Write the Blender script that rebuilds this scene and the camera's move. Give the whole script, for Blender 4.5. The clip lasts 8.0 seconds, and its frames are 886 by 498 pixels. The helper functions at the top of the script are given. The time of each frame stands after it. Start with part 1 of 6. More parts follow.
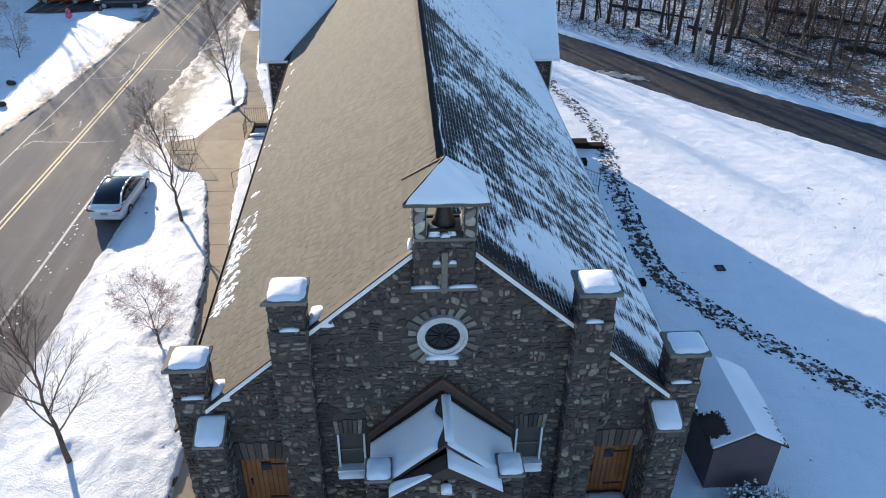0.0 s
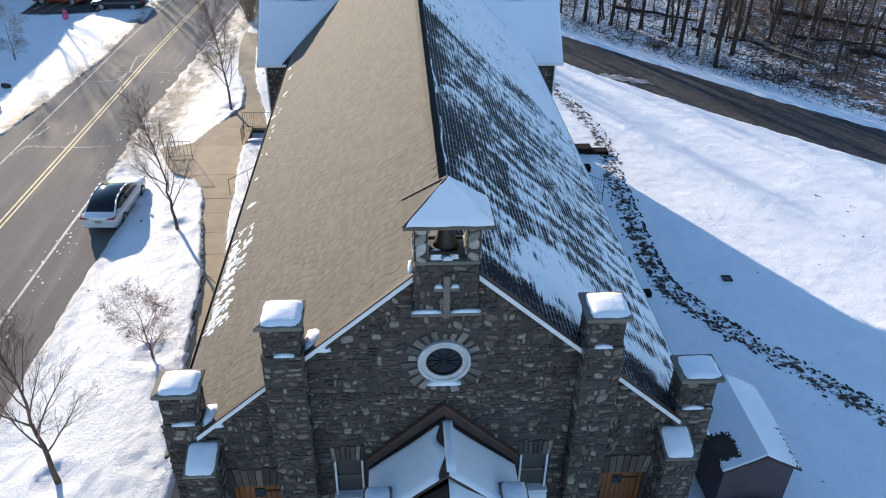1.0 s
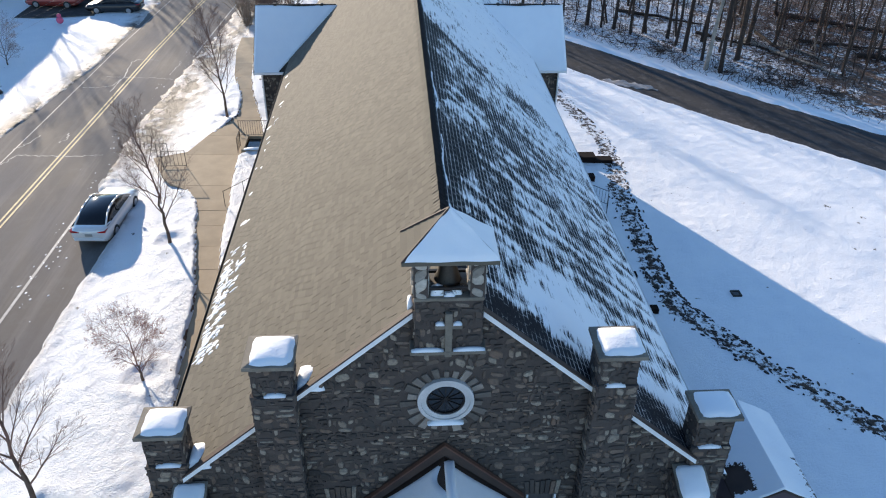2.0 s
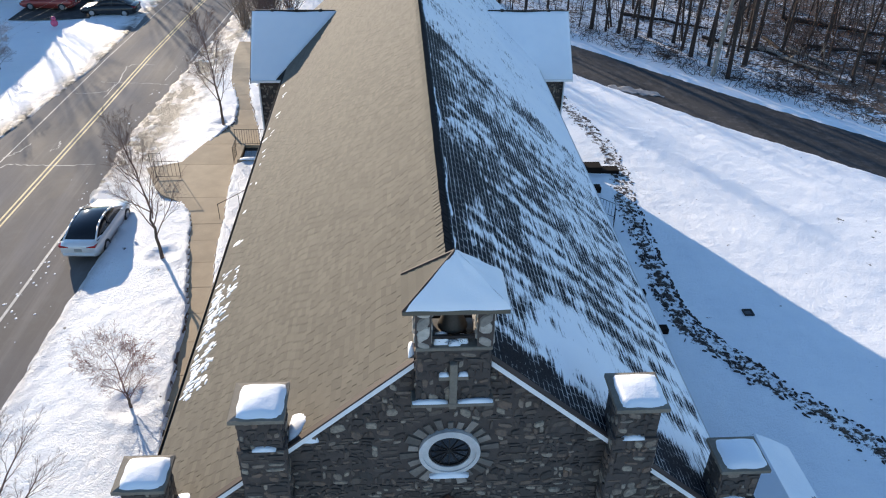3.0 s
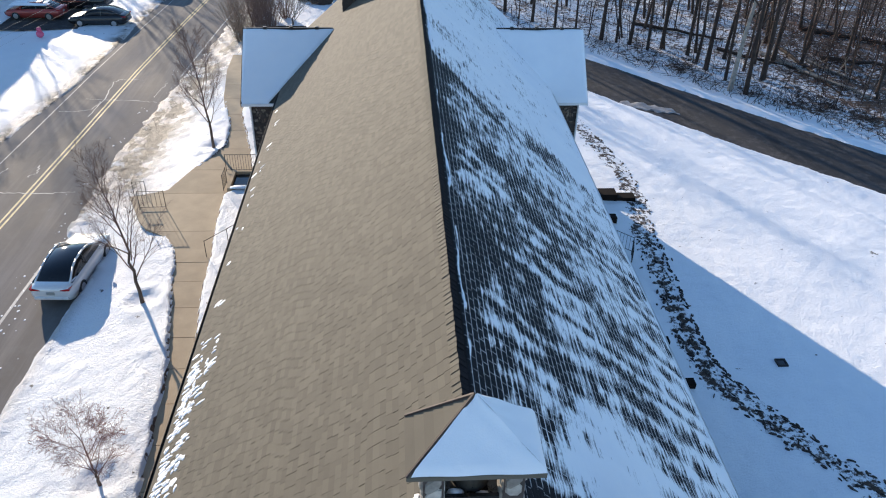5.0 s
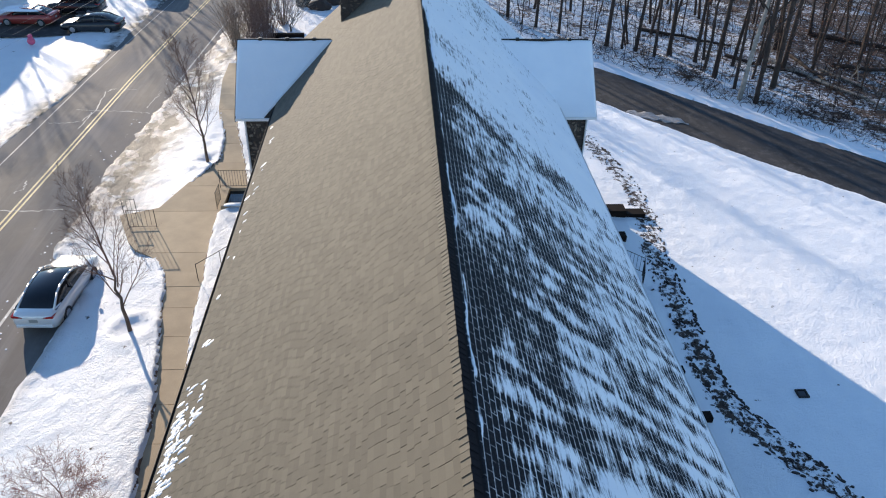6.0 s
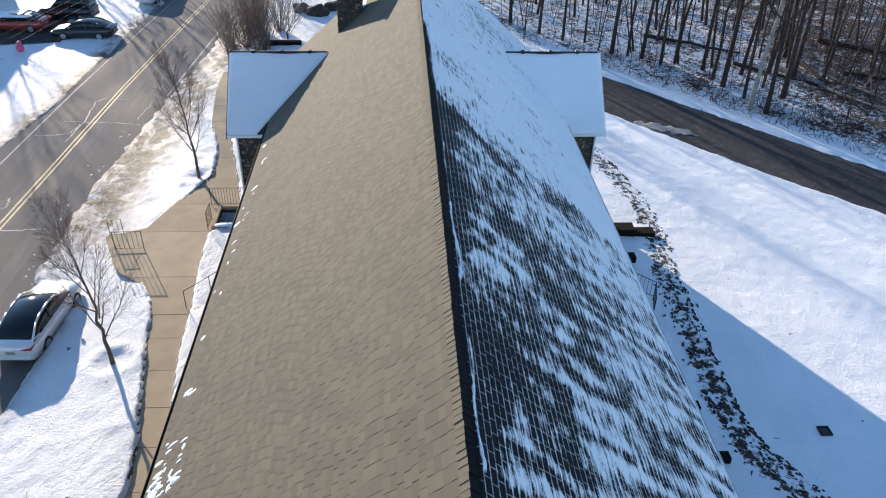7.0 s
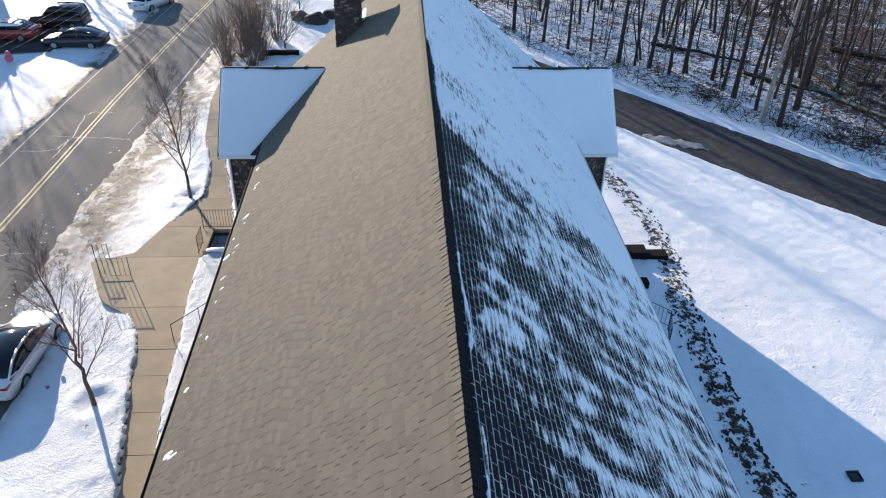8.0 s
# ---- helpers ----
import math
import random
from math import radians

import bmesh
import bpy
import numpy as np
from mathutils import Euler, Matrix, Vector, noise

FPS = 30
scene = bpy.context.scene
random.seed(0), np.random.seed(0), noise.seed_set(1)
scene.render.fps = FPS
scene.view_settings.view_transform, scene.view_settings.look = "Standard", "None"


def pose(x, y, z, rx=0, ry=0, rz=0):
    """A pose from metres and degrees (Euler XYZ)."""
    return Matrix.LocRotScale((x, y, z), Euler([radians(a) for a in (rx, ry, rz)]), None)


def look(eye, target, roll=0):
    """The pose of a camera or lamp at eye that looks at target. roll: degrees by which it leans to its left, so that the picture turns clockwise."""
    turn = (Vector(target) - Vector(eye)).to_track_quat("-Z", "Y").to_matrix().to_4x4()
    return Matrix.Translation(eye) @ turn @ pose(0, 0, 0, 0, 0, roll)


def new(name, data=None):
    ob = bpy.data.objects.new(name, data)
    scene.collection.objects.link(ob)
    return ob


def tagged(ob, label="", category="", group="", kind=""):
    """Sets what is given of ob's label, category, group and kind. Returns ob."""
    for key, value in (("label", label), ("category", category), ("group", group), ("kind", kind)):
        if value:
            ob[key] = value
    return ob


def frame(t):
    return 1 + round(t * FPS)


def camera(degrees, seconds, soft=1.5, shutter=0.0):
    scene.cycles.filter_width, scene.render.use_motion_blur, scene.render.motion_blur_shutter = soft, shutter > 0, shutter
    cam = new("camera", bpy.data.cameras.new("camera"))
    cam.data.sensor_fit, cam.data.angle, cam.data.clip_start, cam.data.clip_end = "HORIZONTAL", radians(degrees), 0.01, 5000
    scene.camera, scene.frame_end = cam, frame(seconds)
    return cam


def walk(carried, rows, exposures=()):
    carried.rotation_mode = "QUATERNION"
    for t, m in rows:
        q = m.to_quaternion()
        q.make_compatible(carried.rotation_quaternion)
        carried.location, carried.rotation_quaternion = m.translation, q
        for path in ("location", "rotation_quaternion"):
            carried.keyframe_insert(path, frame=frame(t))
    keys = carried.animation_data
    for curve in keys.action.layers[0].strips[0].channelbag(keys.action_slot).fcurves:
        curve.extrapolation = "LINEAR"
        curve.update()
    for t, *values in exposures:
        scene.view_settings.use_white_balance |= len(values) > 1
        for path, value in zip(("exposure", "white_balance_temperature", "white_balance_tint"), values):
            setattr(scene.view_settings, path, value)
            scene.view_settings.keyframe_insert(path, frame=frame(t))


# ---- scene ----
cam = camera(60.2, 8.0, soft=1.1)
PATH = [
    (0, (-1.006, -14.12, 21.432), (-0.889, -12.447, 20.341), 0.9),
    (0.5, (-0.999, -13.697, 21.433), (-0.882, -12.025, 20.342), 0.9),
    (1, (-0.986, -13.188, 21.432), (-0.87, -11.517, 20.339), 1.0),
    (1.5, (-0.971, -12.587, 21.416), (-0.855, -10.916, 20.323), 1.0),
    (1.7, (-0.955, -12.331, 21.416), (-0.839, -10.66, 20.323), 1.0),
    (3, (-0.932, -10.452, 21.403), (-0.817, -8.783, 20.308), 1.2),
    (3.5, (-0.948, -9.643, 21.4), (-0.833, -7.974, 20.303), 1.2),
    (4, (-0.94, -8.795, 21.396), (-0.826, -7.127, 20.299), 1.2),
    (4.5, (-0.933, -7.902, 21.383), (-0.82, -6.233, 20.286), 1.3),
    (6, (-0.956, -5.131, 21.336), (-0.844, -3.462, 20.239), 1.3),
    (6.5, (-0.953, -4.135, 21.32), (-0.84, -2.466, 20.224), 1.4),
    (7, (-0.911, -3.125, 21.299), (-0.799, -1.457, 20.202), 1.4),
    (7.5, (-0.917, -2.065, 21.265), (-0.806, -0.395, 20.169), 1.4),
    (8, (-0.926, -0.993, 21.213), (-0.815, 0.678, 20.119), 1.4),
]
walk(cam, [(t, look(eye, target, roll)) for t, eye, target, roll in PATH], [(0, 0.31, 6340, 11), (3.5, 0.26, 6340, 11), (8, 0.28, 6340, 11)])

# ---- light ----
SUN_AZ, SUN_EL = math.atan2(-0.466, 0.885), 0.238          # towards the sun, measured from +y
sun_dir = Vector((math.sin(SUN_AZ) * math.cos(SUN_EL), math.cos(SUN_AZ) * math.cos(SUN_EL), math.sin(SUN_EL)))
world = bpy.data.worlds.new("winter_sky")
scene.world = world
world.use_nodes = True
wn = world.node_tree
sky = wn.nodes.new("ShaderNodeTexSky")
sky.sky_type, sky.sun_disc = "NISHITA", False
sky.sun_elevation, sky.sun_rotation = SUN_EL, SUN_AZ
sky.altitude, sky.air_density, sky.dust_density, sky.ozone_density = 150, 1.0, 0.05, 3.2
wn.nodes["Background"].inputs[1].default_value = 0.225
wn.links.new(sky.outputs[0], wn.nodes["Background"].inputs[0])
lamp = bpy.data.lights.new("sun", "SUN")
lamp.energy, lamp.angle, lamp.color = 7.0, radians(0.53), (1.0, 0.85, 0.665)
new("sun", lamp).matrix_world = look(sun_dir * 200, (0, 0, 0))

# ---- numeric noise ----
def hash2(ix, iy, seed):
    n = np.sin(ix * 127.1 + iy * 311.7 + seed * 74.7) * 43758.5453
    return n - np.floor(n)


def vnoise(x, y, seed=0):
    """Smooth value noise, 0 to 1, over arrays."""
    x, y = np.asarray(x, float), np.asarray(y, float)
    ix, iy = np.floor(x), np.floor(y)
    fx, fy = x - ix, y - iy
    fx, fy = fx * fx * (3 - 2 * fx), fy * fy * (3 - 2 * fy)
    a, b = hash2(ix, iy, seed), hash2(ix + 1, iy, seed)
    c, d = hash2(ix, iy + 1, seed), hash2(ix + 1, iy + 1, seed)
    return (a * (1 - fx) + b * fx) * (1 - fy) + (c * (1 - fx) + d * fx) * fy


def fbm(x, y, seed=0, octaves=3):
    total, amp, norm = 0.0, 1.0, 0.0
    for i in range(octaves):
        total = total + amp * vnoise(x * 2 ** i, y * 2 ** i, seed + i * 13)
        norm += amp
        amp *= 0.5
    return total / norm


def sstep(a, b, v):
    t = np.clip((np.asarray(v, float) - a) / (b - a), 0, 1)
    return t * t * (3 - 2 * t)


# ---- materials ----
def tint(c, k):
    return tuple(max(0.0, min(1.0, v * k)) for v in c[:3]) + (1,)


class Nodes:
    def __init__(self, name):
        self.m = bpy.data.materials.new(name)
        self.m.use_nodes = True
        self.t = self.m.node_tree
        self.b = self.t.nodes["Principled BSDF"]
        self.pos = self.t.nodes.new("ShaderNodeNewGeometry").outputs["Position"]

    def node(self, kind, **inputs):
        n = self.t.nodes.new(kind)
        for k, v in inputs.items():
            self.put(n, k, v)
        return n

    def put(self, n, k, v):
        s = n.inputs[int(k[1:])] if k[0] == "i" and k[1:].isdigit() else n.inputs[k]
        if isinstance(v, bpy.types.NodeSocket):
            self.t.links.new(v, s)
        else:
            s.default_value = v

    def noise(self, scale, detail=4, rough=0.6, stretch=(1, 1, 1)):
        vec = self.pos
        if stretch != (1, 1, 1):
            vec = self.node("ShaderNodeVectorMath", i0=self.pos, i1=stretch)
            vec.operation = "MULTIPLY"
            vec = vec.outputs[0]
        return self.node("ShaderNodeTexNoise", Vector=vec, Scale=scale, Detail=detail, Roughness=rough).outputs["Fac"]

    def ramp(self, fac, lo, hi):
        n = self.node("ShaderNodeMapRange", i0=fac, i1=lo, i2=hi)
        return n.outputs[0]

    def mix(self, fac, a, b):
        n = self.node("ShaderNodeMix")
        n.data_type = "RGBA"
        for i, v in ((0, fac), (6, a), (7, b)):
            if isinstance(v, bpy.types.NodeSocket):
                self.t.links.new(v, n.inputs[i])
            else:
                n.inputs[i].default_value = v
        return n.outputs[2]

    def math(self, op, a, b=0.0):
        n = self.node("ShaderNodeMath", i0=a, i1=b)
        n.operation = op
        return n.outputs[0]

    def attr(self, name):
        n = self.node("ShaderNodeAttribute")
        n.attribute_name = name
        return n

    def bump(self, height, strength, dist):
        n = self.node("ShaderNodeBump", Height=height, Strength=strength, Distance=dist)
        self.t.links.new(n.outputs[0], self.b.inputs["Normal"])


def plain(name, c, rough=0.7, metal=0.0, coarse=1.2, fine=25.0, vary=0.25, bump=0.3, dist=0.01, rnd=0.0, island=0.0):
    """A surface of one colour with stains, grain and relief."""
    n = Nodes(name)
    a = n.ramp(n.noise(coarse, 5), 0.3, 0.7)
    g = n.noise(fine, 4)
    col = n.mix(a, tint(c, 1 - vary), tint(c, 1 + vary))
    col = n.mix(n.math("MULTIPLY", n.ramp(g, 0.35, 0.7), 0.5), col, tint(c, 1 - vary * 1.3))
    if rnd or island:
        r = n.node("ShaderNodeObjectInfo").outputs["Random"] if rnd else n.t.nodes.new("ShaderNodeNewGeometry").outputs["Random Per Island"]
        hsv = n.node("ShaderNodeHueSaturation", Color=col)
        k = rnd or island
        n.t.links.new(n.node("ShaderNodeMapRange", i0=r, i3=1 - k, i4=1 + k).outputs[0], hsv.inputs["Value"])
        col = hsv.outputs[0]
    n.t.links.new(col, n.b.inputs["Base Color"])
    n.b.inputs["Roughness"].default_value, n.b.inputs["Metallic"].default_value = rough, metal
    if bump:
        n.bump(g, bump, dist)
    return n.m


def stone_material(name, rnd):
    """Rubble stones, grey to brown, each its own shade."""
    n = Nodes(name)
    src = n.node("ShaderNodeObjectInfo").outputs["Random"] if rnd else n.t.nodes.new("ShaderNodeNewGeometry").outputs["Random Per Island"]
    r = n.node("ShaderNodeValToRGB", Fac=src)
    e = r.color_ramp.elements
    e[0].position, e[0].color = 0.0, (0.034, 0.026, 0.021, 1)
    e[1].position, e[1].color = 1.0, (0.37, 0.31, 0.235, 1)
    for p, c in ((0.28, (0.062, 0.046, 0.037, 1)), (0.5, (0.098, 0.071, 0.053, 1)), (0.68, (0.135, 0.102, 0.077, 1)), (0.8, (0.185, 0.12, 0.082, 1)), (0.9, (0.27, 0.222, 0.172, 1))):
        r.color_ramp.elements.new(p).color = c
    g = n.noise(14, 6)
    col = n.mix(n.math("MULTIPLY", n.ramp(g, 0.4, 0.65), 0.55), r.outputs[0], (0.06, 0.055, 0.05, 1))
    col = n.mix(n.math("MULTIPLY", n.ramp(n.noise(0.8, 3), 0.45, 0.7), 0.35), col, (0.08, 0.075, 0.07, 1))
    n.t.links.new(col, n.b.inputs["Base Color"])
    n.b.inputs["Roughness"].default_value = 0.85
    n.bump(n.noise(22, 6), 0.6, 0.02)
    return n.m


def snow_material(name, fine=0.5):
    n = Nodes(name)
    col = n.mix(n.ramp(n.noise(0.7, 4), 0.3, 0.7), (0.85, 0.865, 0.89, 1), (0.91, 0.915, 0.92, 1))
    n.t.links.new(col, n.b.inputs["Base Color"])
    n.b.inputs["Roughness"].default_value = 0.55
    n.b.inputs["Specular IOR Level"].default_value = 0.25
    h = n.math("ADD", n.noise(5, 5), n.math("MULTIPLY", n.noise(40, 3), 0.25))
    n.bump(h, fine, 0.03)
    return n.m


def ground_material():
    """Snow over grass, slush and litter: attribute dirt is how much bare ground shows, bed is the stony bed."""
    n = Nodes("snowy_ground")
    snow = n.mix(n.ramp(n.noise(0.5, 4), 0.3, 0.7), (0.87, 0.885, 0.905, 1), (0.93, 0.935, 0.94, 1))
    bare = n.mix(n.ramp(n.noise(2.5, 5), 0.35, 0.65), (0.06, 0.04, 0.03, 1), (0.2, 0.125, 0.08, 1))
    slush = n.mix(n.ramp(n.noise(1.2, 5, 0.65, (2.2, 0.5, 1)), 0.35, 0.62), (0.29, 0.23, 0.19, 1), (0.64, 0.58, 0.535, 1))
    slush = n.mix(n.ramp(n.noise(0.5, 5, 0.6, (1.3, 0.8, 1)), 0.495, 0.52), slush, (0.085, 0.07, 0.058, 1))
    d = n.attr("dirt").outputs["Fac"]
    spots = n.math("ADD", n.noise(3.3, 6, 0.7), n.math("MULTIPLY", n.noise(0.5, 3), 0.5))
    lim = n.math("SUBTRACT", 1.32, n.math("MULTIPLY", d, 0.9))
    fac = n.ramp(n.math("SUBTRACT", spots, lim), -0.02, 0.06)
    col = n.mix(fac, snow, bare)
    s = n.attr("slush").outputs["Fac"]
    col = n.mix(n.math("MULTIPLY", s, n.ramp(n.noise(1.1, 5), 0.22, 0.48)), col, slush)
    wet = n.math("ADD", n.attr("puddle").outputs["Fac"], n.math("MULTIPLY", n.math("SUBTRACT", n.noise(1.5, 5, 0.6), 0.5), 1.9))
    col = n.mix(n.ramp(wet, 0.36, 0.42), col, (0.105, 0.088, 0.074, 1))
    b = n.attr("bed").outputs["Fac"]
    bed = n.mix(n.ramp(n.noise(9, 5), 0.35, 0.65), (0.018, 0.013, 0.01, 1), (0.085, 0.05, 0.032, 1))
    cover = n.ramp(n.math("ADD", n.math("MULTIPLY", n.noise(2.6, 5, 0.75), 1.0), n.math("MULTIPLY", b, 0.27)), 0.73, 0.80)
    col = n.mix(n.math("MULTIPLY", cover, n.ramp(b, 0.02, 0.2)), col, bed)
    n.t.links.new(col, n.b.inputs["Base Color"])
    n.b.inputs["Roughness"].default_value = 0.6
    n.b.inputs["Specular IOR Level"].default_value = 0.25
    h = n.math("ADD", n.noise(6, 6, 0.7), n.math("MULTIPLY", n.noise(19, 4), 0.6))
    side = n.node("ShaderNodeSeparateXYZ", Vector=n.pos).outputs[0]
    h = n.math("MULTIPLY", h, n.node("ShaderNodeMapRange", i0=side, i1=-6.0, i2=6.0, i3=1.0, i4=0.4).outputs[0])
    n.bump(h, 1.0, 0.11)
    return n.m


def asphalt_material(name, c, wet):
    n = Nodes(name)
    a = n.ramp(n.noise(0.35, 4, 0.6, (1.0, 0.35, 1)), 0.35, 0.65)
    col = n.mix(a, tint(c, 0.75), tint(c, 1.35))
    col = n.mix(n.math("MULTIPLY", n.ramp(n.noise(60, 3), 0.4, 0.7), 0.35), col, tint(c, 0.5))
    col = n.mix(n.math("MULTIPLY", n.ramp(n.noise(1.6, 6, 0.7), 0.5, 0.75), 0.35), col, (0.20, 0.19, 0.18, 1))
    col = n.mix(n.math("MULTIPLY", n.ramp(n.noise(1.0, 5, 0.6, (1.5, 0.07, 1)), 0.48, 0.72), 0.4), col, tint(c, 1.9))
    n.t.links.new(col, n.b.inputs["Base Color"])
    n.t.links.new(n.node("ShaderNodeMapRange", i0=a, i3=0.9 - wet, i4=0.95).outputs[0], n.b.inputs["Roughness"])
    n.b.inputs["Specular IOR Level"].default_value = 0.225
    n.bump(n.noise(80, 3), 0.3, 0.008)
    return n.m


def thin_snow_material():
    """Wind-blown snow so thin that the shade-darkened shingles show: attribute cover is its amount, along and down run
    with the slope.
    It clings first to the butts of the courses and to the slits between the tabs."""
    n = Nodes("thin_roof_snow")
    cover, along, down = (n.attr(k).outputs["Fac"] for k in ("cover", "along", "down"))

    def field(ka, kd, seed, detail, rough):
        v = n.node("ShaderNodeCombineXYZ", i0=n.math("MULTIPLY", along, ka), i1=n.math("MULTIPLY", down, kd), i2=seed)
        return n.math("SUBTRACT", n.node("ShaderNodeTexNoise", Vector=v.outputs[0], Scale=1.0, Detail=detail, Roughness=rough).outputs["Fac"], 0.5)

    patches, dashes, grit = field(1.5, 2.6, 0.0, 4.0, 0.6), field(1.0, 9.5, 3.0, 4.0, 0.65), field(9.0, 16.0, 7.0, 3.0, 0.7)
    row = n.math("DIVIDE", down, 0.145)
    lip = n.math("SUBTRACT", 1.0, n.ramp(n.math("FRACT", row), 0.0, 0.30))
    shift = n.node("ShaderNodeTexWhiteNoise", Vector=n.node("ShaderNodeCombineXYZ", i0=n.math("FLOOR", row)).outputs[0])
    tab = n.math("FRACT", n.math("ADD", n.math("DIVIDE", along, 0.31), shift.outputs["Value"]))
    slit = n.math("SUBTRACT", 1.0, n.ramp(n.math("ABSOLUTE", n.math("SUBTRACT", tab, 0.5)), 0.015, 0.05))
    thin = n.math("SUBTRACT", 1.0, n.ramp(n.math("FRACT", row), 0.08, 0.20))
    dusting = n.ramp(n.math("ADD", n.math("MULTIPLY", cover, 0.5), n.math("ADD", grit, n.math("ADD", n.math("MULTIPLY", patches, 0.5), n.math("MULTIPLY", dashes, 0.7)))), -0.12, 0.34)
    lines = n.math("MULTIPLY", n.math("MAXIMUM", thin, n.math("MULTIPLY", slit, 0.8)), n.math("MULTIPLY", dusting, 0.85))
    m = n.math("ADD", cover, n.math("MULTIPLY", patches, 1.0))
    m = n.math("ADD", m, n.math("MULTIPLY", dashes, 1.2))
    m = n.math("ADD", m, n.math("MULTIPLY", grit, 0.45))
    m = n.math("ADD", m, n.math("MULTIPLY", n.math("SUBTRACT", lip, 0.3), 0.22))
    snow = n.mix(n.ramp(n.noise(0.7, 4), 0.3, 0.7), (0.85, 0.865, 0.89, 1), (0.91, 0.915, 0.92, 1))
    # bare shingles get a near-black colour that holds the slope's shade
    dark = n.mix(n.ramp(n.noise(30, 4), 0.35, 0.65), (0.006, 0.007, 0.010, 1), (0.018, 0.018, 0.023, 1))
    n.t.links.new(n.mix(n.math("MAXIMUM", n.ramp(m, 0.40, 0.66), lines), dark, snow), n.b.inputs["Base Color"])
    n.b.inputs["Roughness"].default_value = 0.75
    n.b.inputs["Specular IOR Level"].default_value = 0.1
    n.bump(m, 0.5, 0.02)
    return n.m


M_THINSNOW = thin_snow_material()
M_SNOW = snow_material("snow")
M_SNOWROOF = snow_material("roof_snow", 0.3)
M_GROUND = ground_material()
M_ROAD = asphalt_material("road_asphalt", (0.172, 0.153, 0.138), 0.1)
M_DRIVE = asphalt_material("drive_asphalt", (0.045, 0.043, 0.043), 0.1)
M_STONE = stone_material("rubble_stone", False)
M_STONE1 = stone_material("rubble_stone_single", True)
M_MORTAR = plain("mortar", (0.072, 0.057, 0.049), 0.95, coarse=2, fine=30, bump=0.5)
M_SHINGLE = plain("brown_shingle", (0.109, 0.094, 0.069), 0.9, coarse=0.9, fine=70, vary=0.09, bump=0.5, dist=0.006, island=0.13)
M_SHINGLE1 = plain("brown_shingle_single", (0.109, 0.094, 0.069), 0.9, coarse=0.9, fine=70, vary=0.09, bump=0.5, dist=0.006, rnd=0.11)
# shaded copy of the brown shingle, with the shade in its near-black colour
M_SHADESH = plain("shaded_shingle", (0.011, 0.011, 0.014), 0.85, coarse=0.6, fine=60, vary=0.3, bump=0.35, dist=0.006, island=0.2)
M_UNDER = plain("roof_felt", (0.055, 0.046, 0.036), 0.95, bump=0.2)
M_WHITE = plain("white_paint", (0.78, 0.78, 0.77), 0.5, fine=40, vary=0.06, bump=0.1)
M_DARKCAP = plain("dark_coping", (0.06, 0.037, 0.028), 0.75, fine=30, vary=0.3)
M_RUST = plain("rusty_brown_coping", (0.13, 0.06, 0.038), 0.7, fine=30, vary=0.35)
M_CAPSTONE = plain("cap_stone", (0.19, 0.165, 0.13), 0.85, fine=18, vary=0.3, bump=0.5)
M_ROSESTONE = plain("radiating_stone", (0.19, 0.165, 0.14), 0.85, fine=14, vary=0.35, bump=0.6, rnd=0.5)
M_PALESTONE = plain("pale_stone", (0.3, 0.27, 0.23), 0.85, fine=14, vary=0.35, bump=0.6, island=0.45)
M_DOOR = plain("varnished_oak", (0.24, 0.088, 0.025), 0.45, coarse=2, fine=30, vary=0.35, bump=0.2, rnd=0.12)
M_GLASS = plain("dark_window_glass", (0.02, 0.022, 0.026), 0.08, vary=0.3, bump=0.0)
M_PANE = plain("dull_screened_pane", (0.075, 0.064, 0.056), 0.4, vary=0.3, bump=0.0)
M_METAL = plain("black_iron", (0.03, 0.027, 0.025), 0.5, 0.6, vary=0.3, bump=0.1)
M_GUTTER = plain("dark_gutter", (0.035, 0.028, 0.022), 0.5, 0.3, vary=0.2, bump=0.1)
M_BRONZE = plain("weathered_bronze", (0.05, 0.042, 0.034), 0.55, 0.4, vary=0.4, bump=0.2)
M_CONCRETE = plain("walk_concrete", (0.43, 0.325, 0.205), 0.85, coarse=0.9, fine=35, vary=0.16, bump=0.25, dist=0.006, rnd=0.08)
M_SIDING = plain("plum_siding", (0.10, 0.068, 0.075), 0.7, vary=0.2, fine=30)
M_TIMBER = plain("dark_timber", (0.013, 0.008, 0.006), 0.8, vary=0.35, fine=18, bump=0.4)
for m in (M_TIMBER, M_SHADESH):
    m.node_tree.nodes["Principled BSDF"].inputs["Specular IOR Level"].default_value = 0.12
M_YELLOW = plain("yellow_line_paint", (0.60, 0.46, 0.2), 0.7, coarse=3, fine=20, vary=0.3, bump=0.1)
M_LINE = plain("white_line_paint", (0.46, 0.44, 0.41), 0.7, coarse=3, fine=12, vary=0.35, bump=0.1)

# ---- mesh helpers ----
def attach(ob, parent):
    ob.parent = parent
    if parent.data is None:
        ob.matrix_parent_inverse = Matrix.Translation(-parent.location)


def mesh_ob(name, verts, faces, material, parent=None, smooth=False, label=""):
    me = bpy.data.meshes.new(name)
    me.from_pydata([tuple(v) for v in verts], [], faces)
    me.update()
    me.materials.append(material)
    if smooth:
        me.polygons.foreach_set("use_smooth", [True] * len(me.polygons))
    ob = new(name, me)
    if parent is not None:
        attach(ob, parent)
    return tagged(ob, label)


def part(name, bm, material, parent=None, label="", smooth=False):
    me = bpy.data.meshes.new(name)
    bmesh.ops.recalc_face_normals(bm, faces=bm.faces)
    bm.to_mesh(me)
    bm.free()
    me.materials.append(material)
    if smooth:
        me.polygons.foreach_set("use_smooth", [True] * len(me.polygons))
    ob = new(name, me)
    if parent is not None:
        attach(ob, parent)
    return tagged(ob, label)


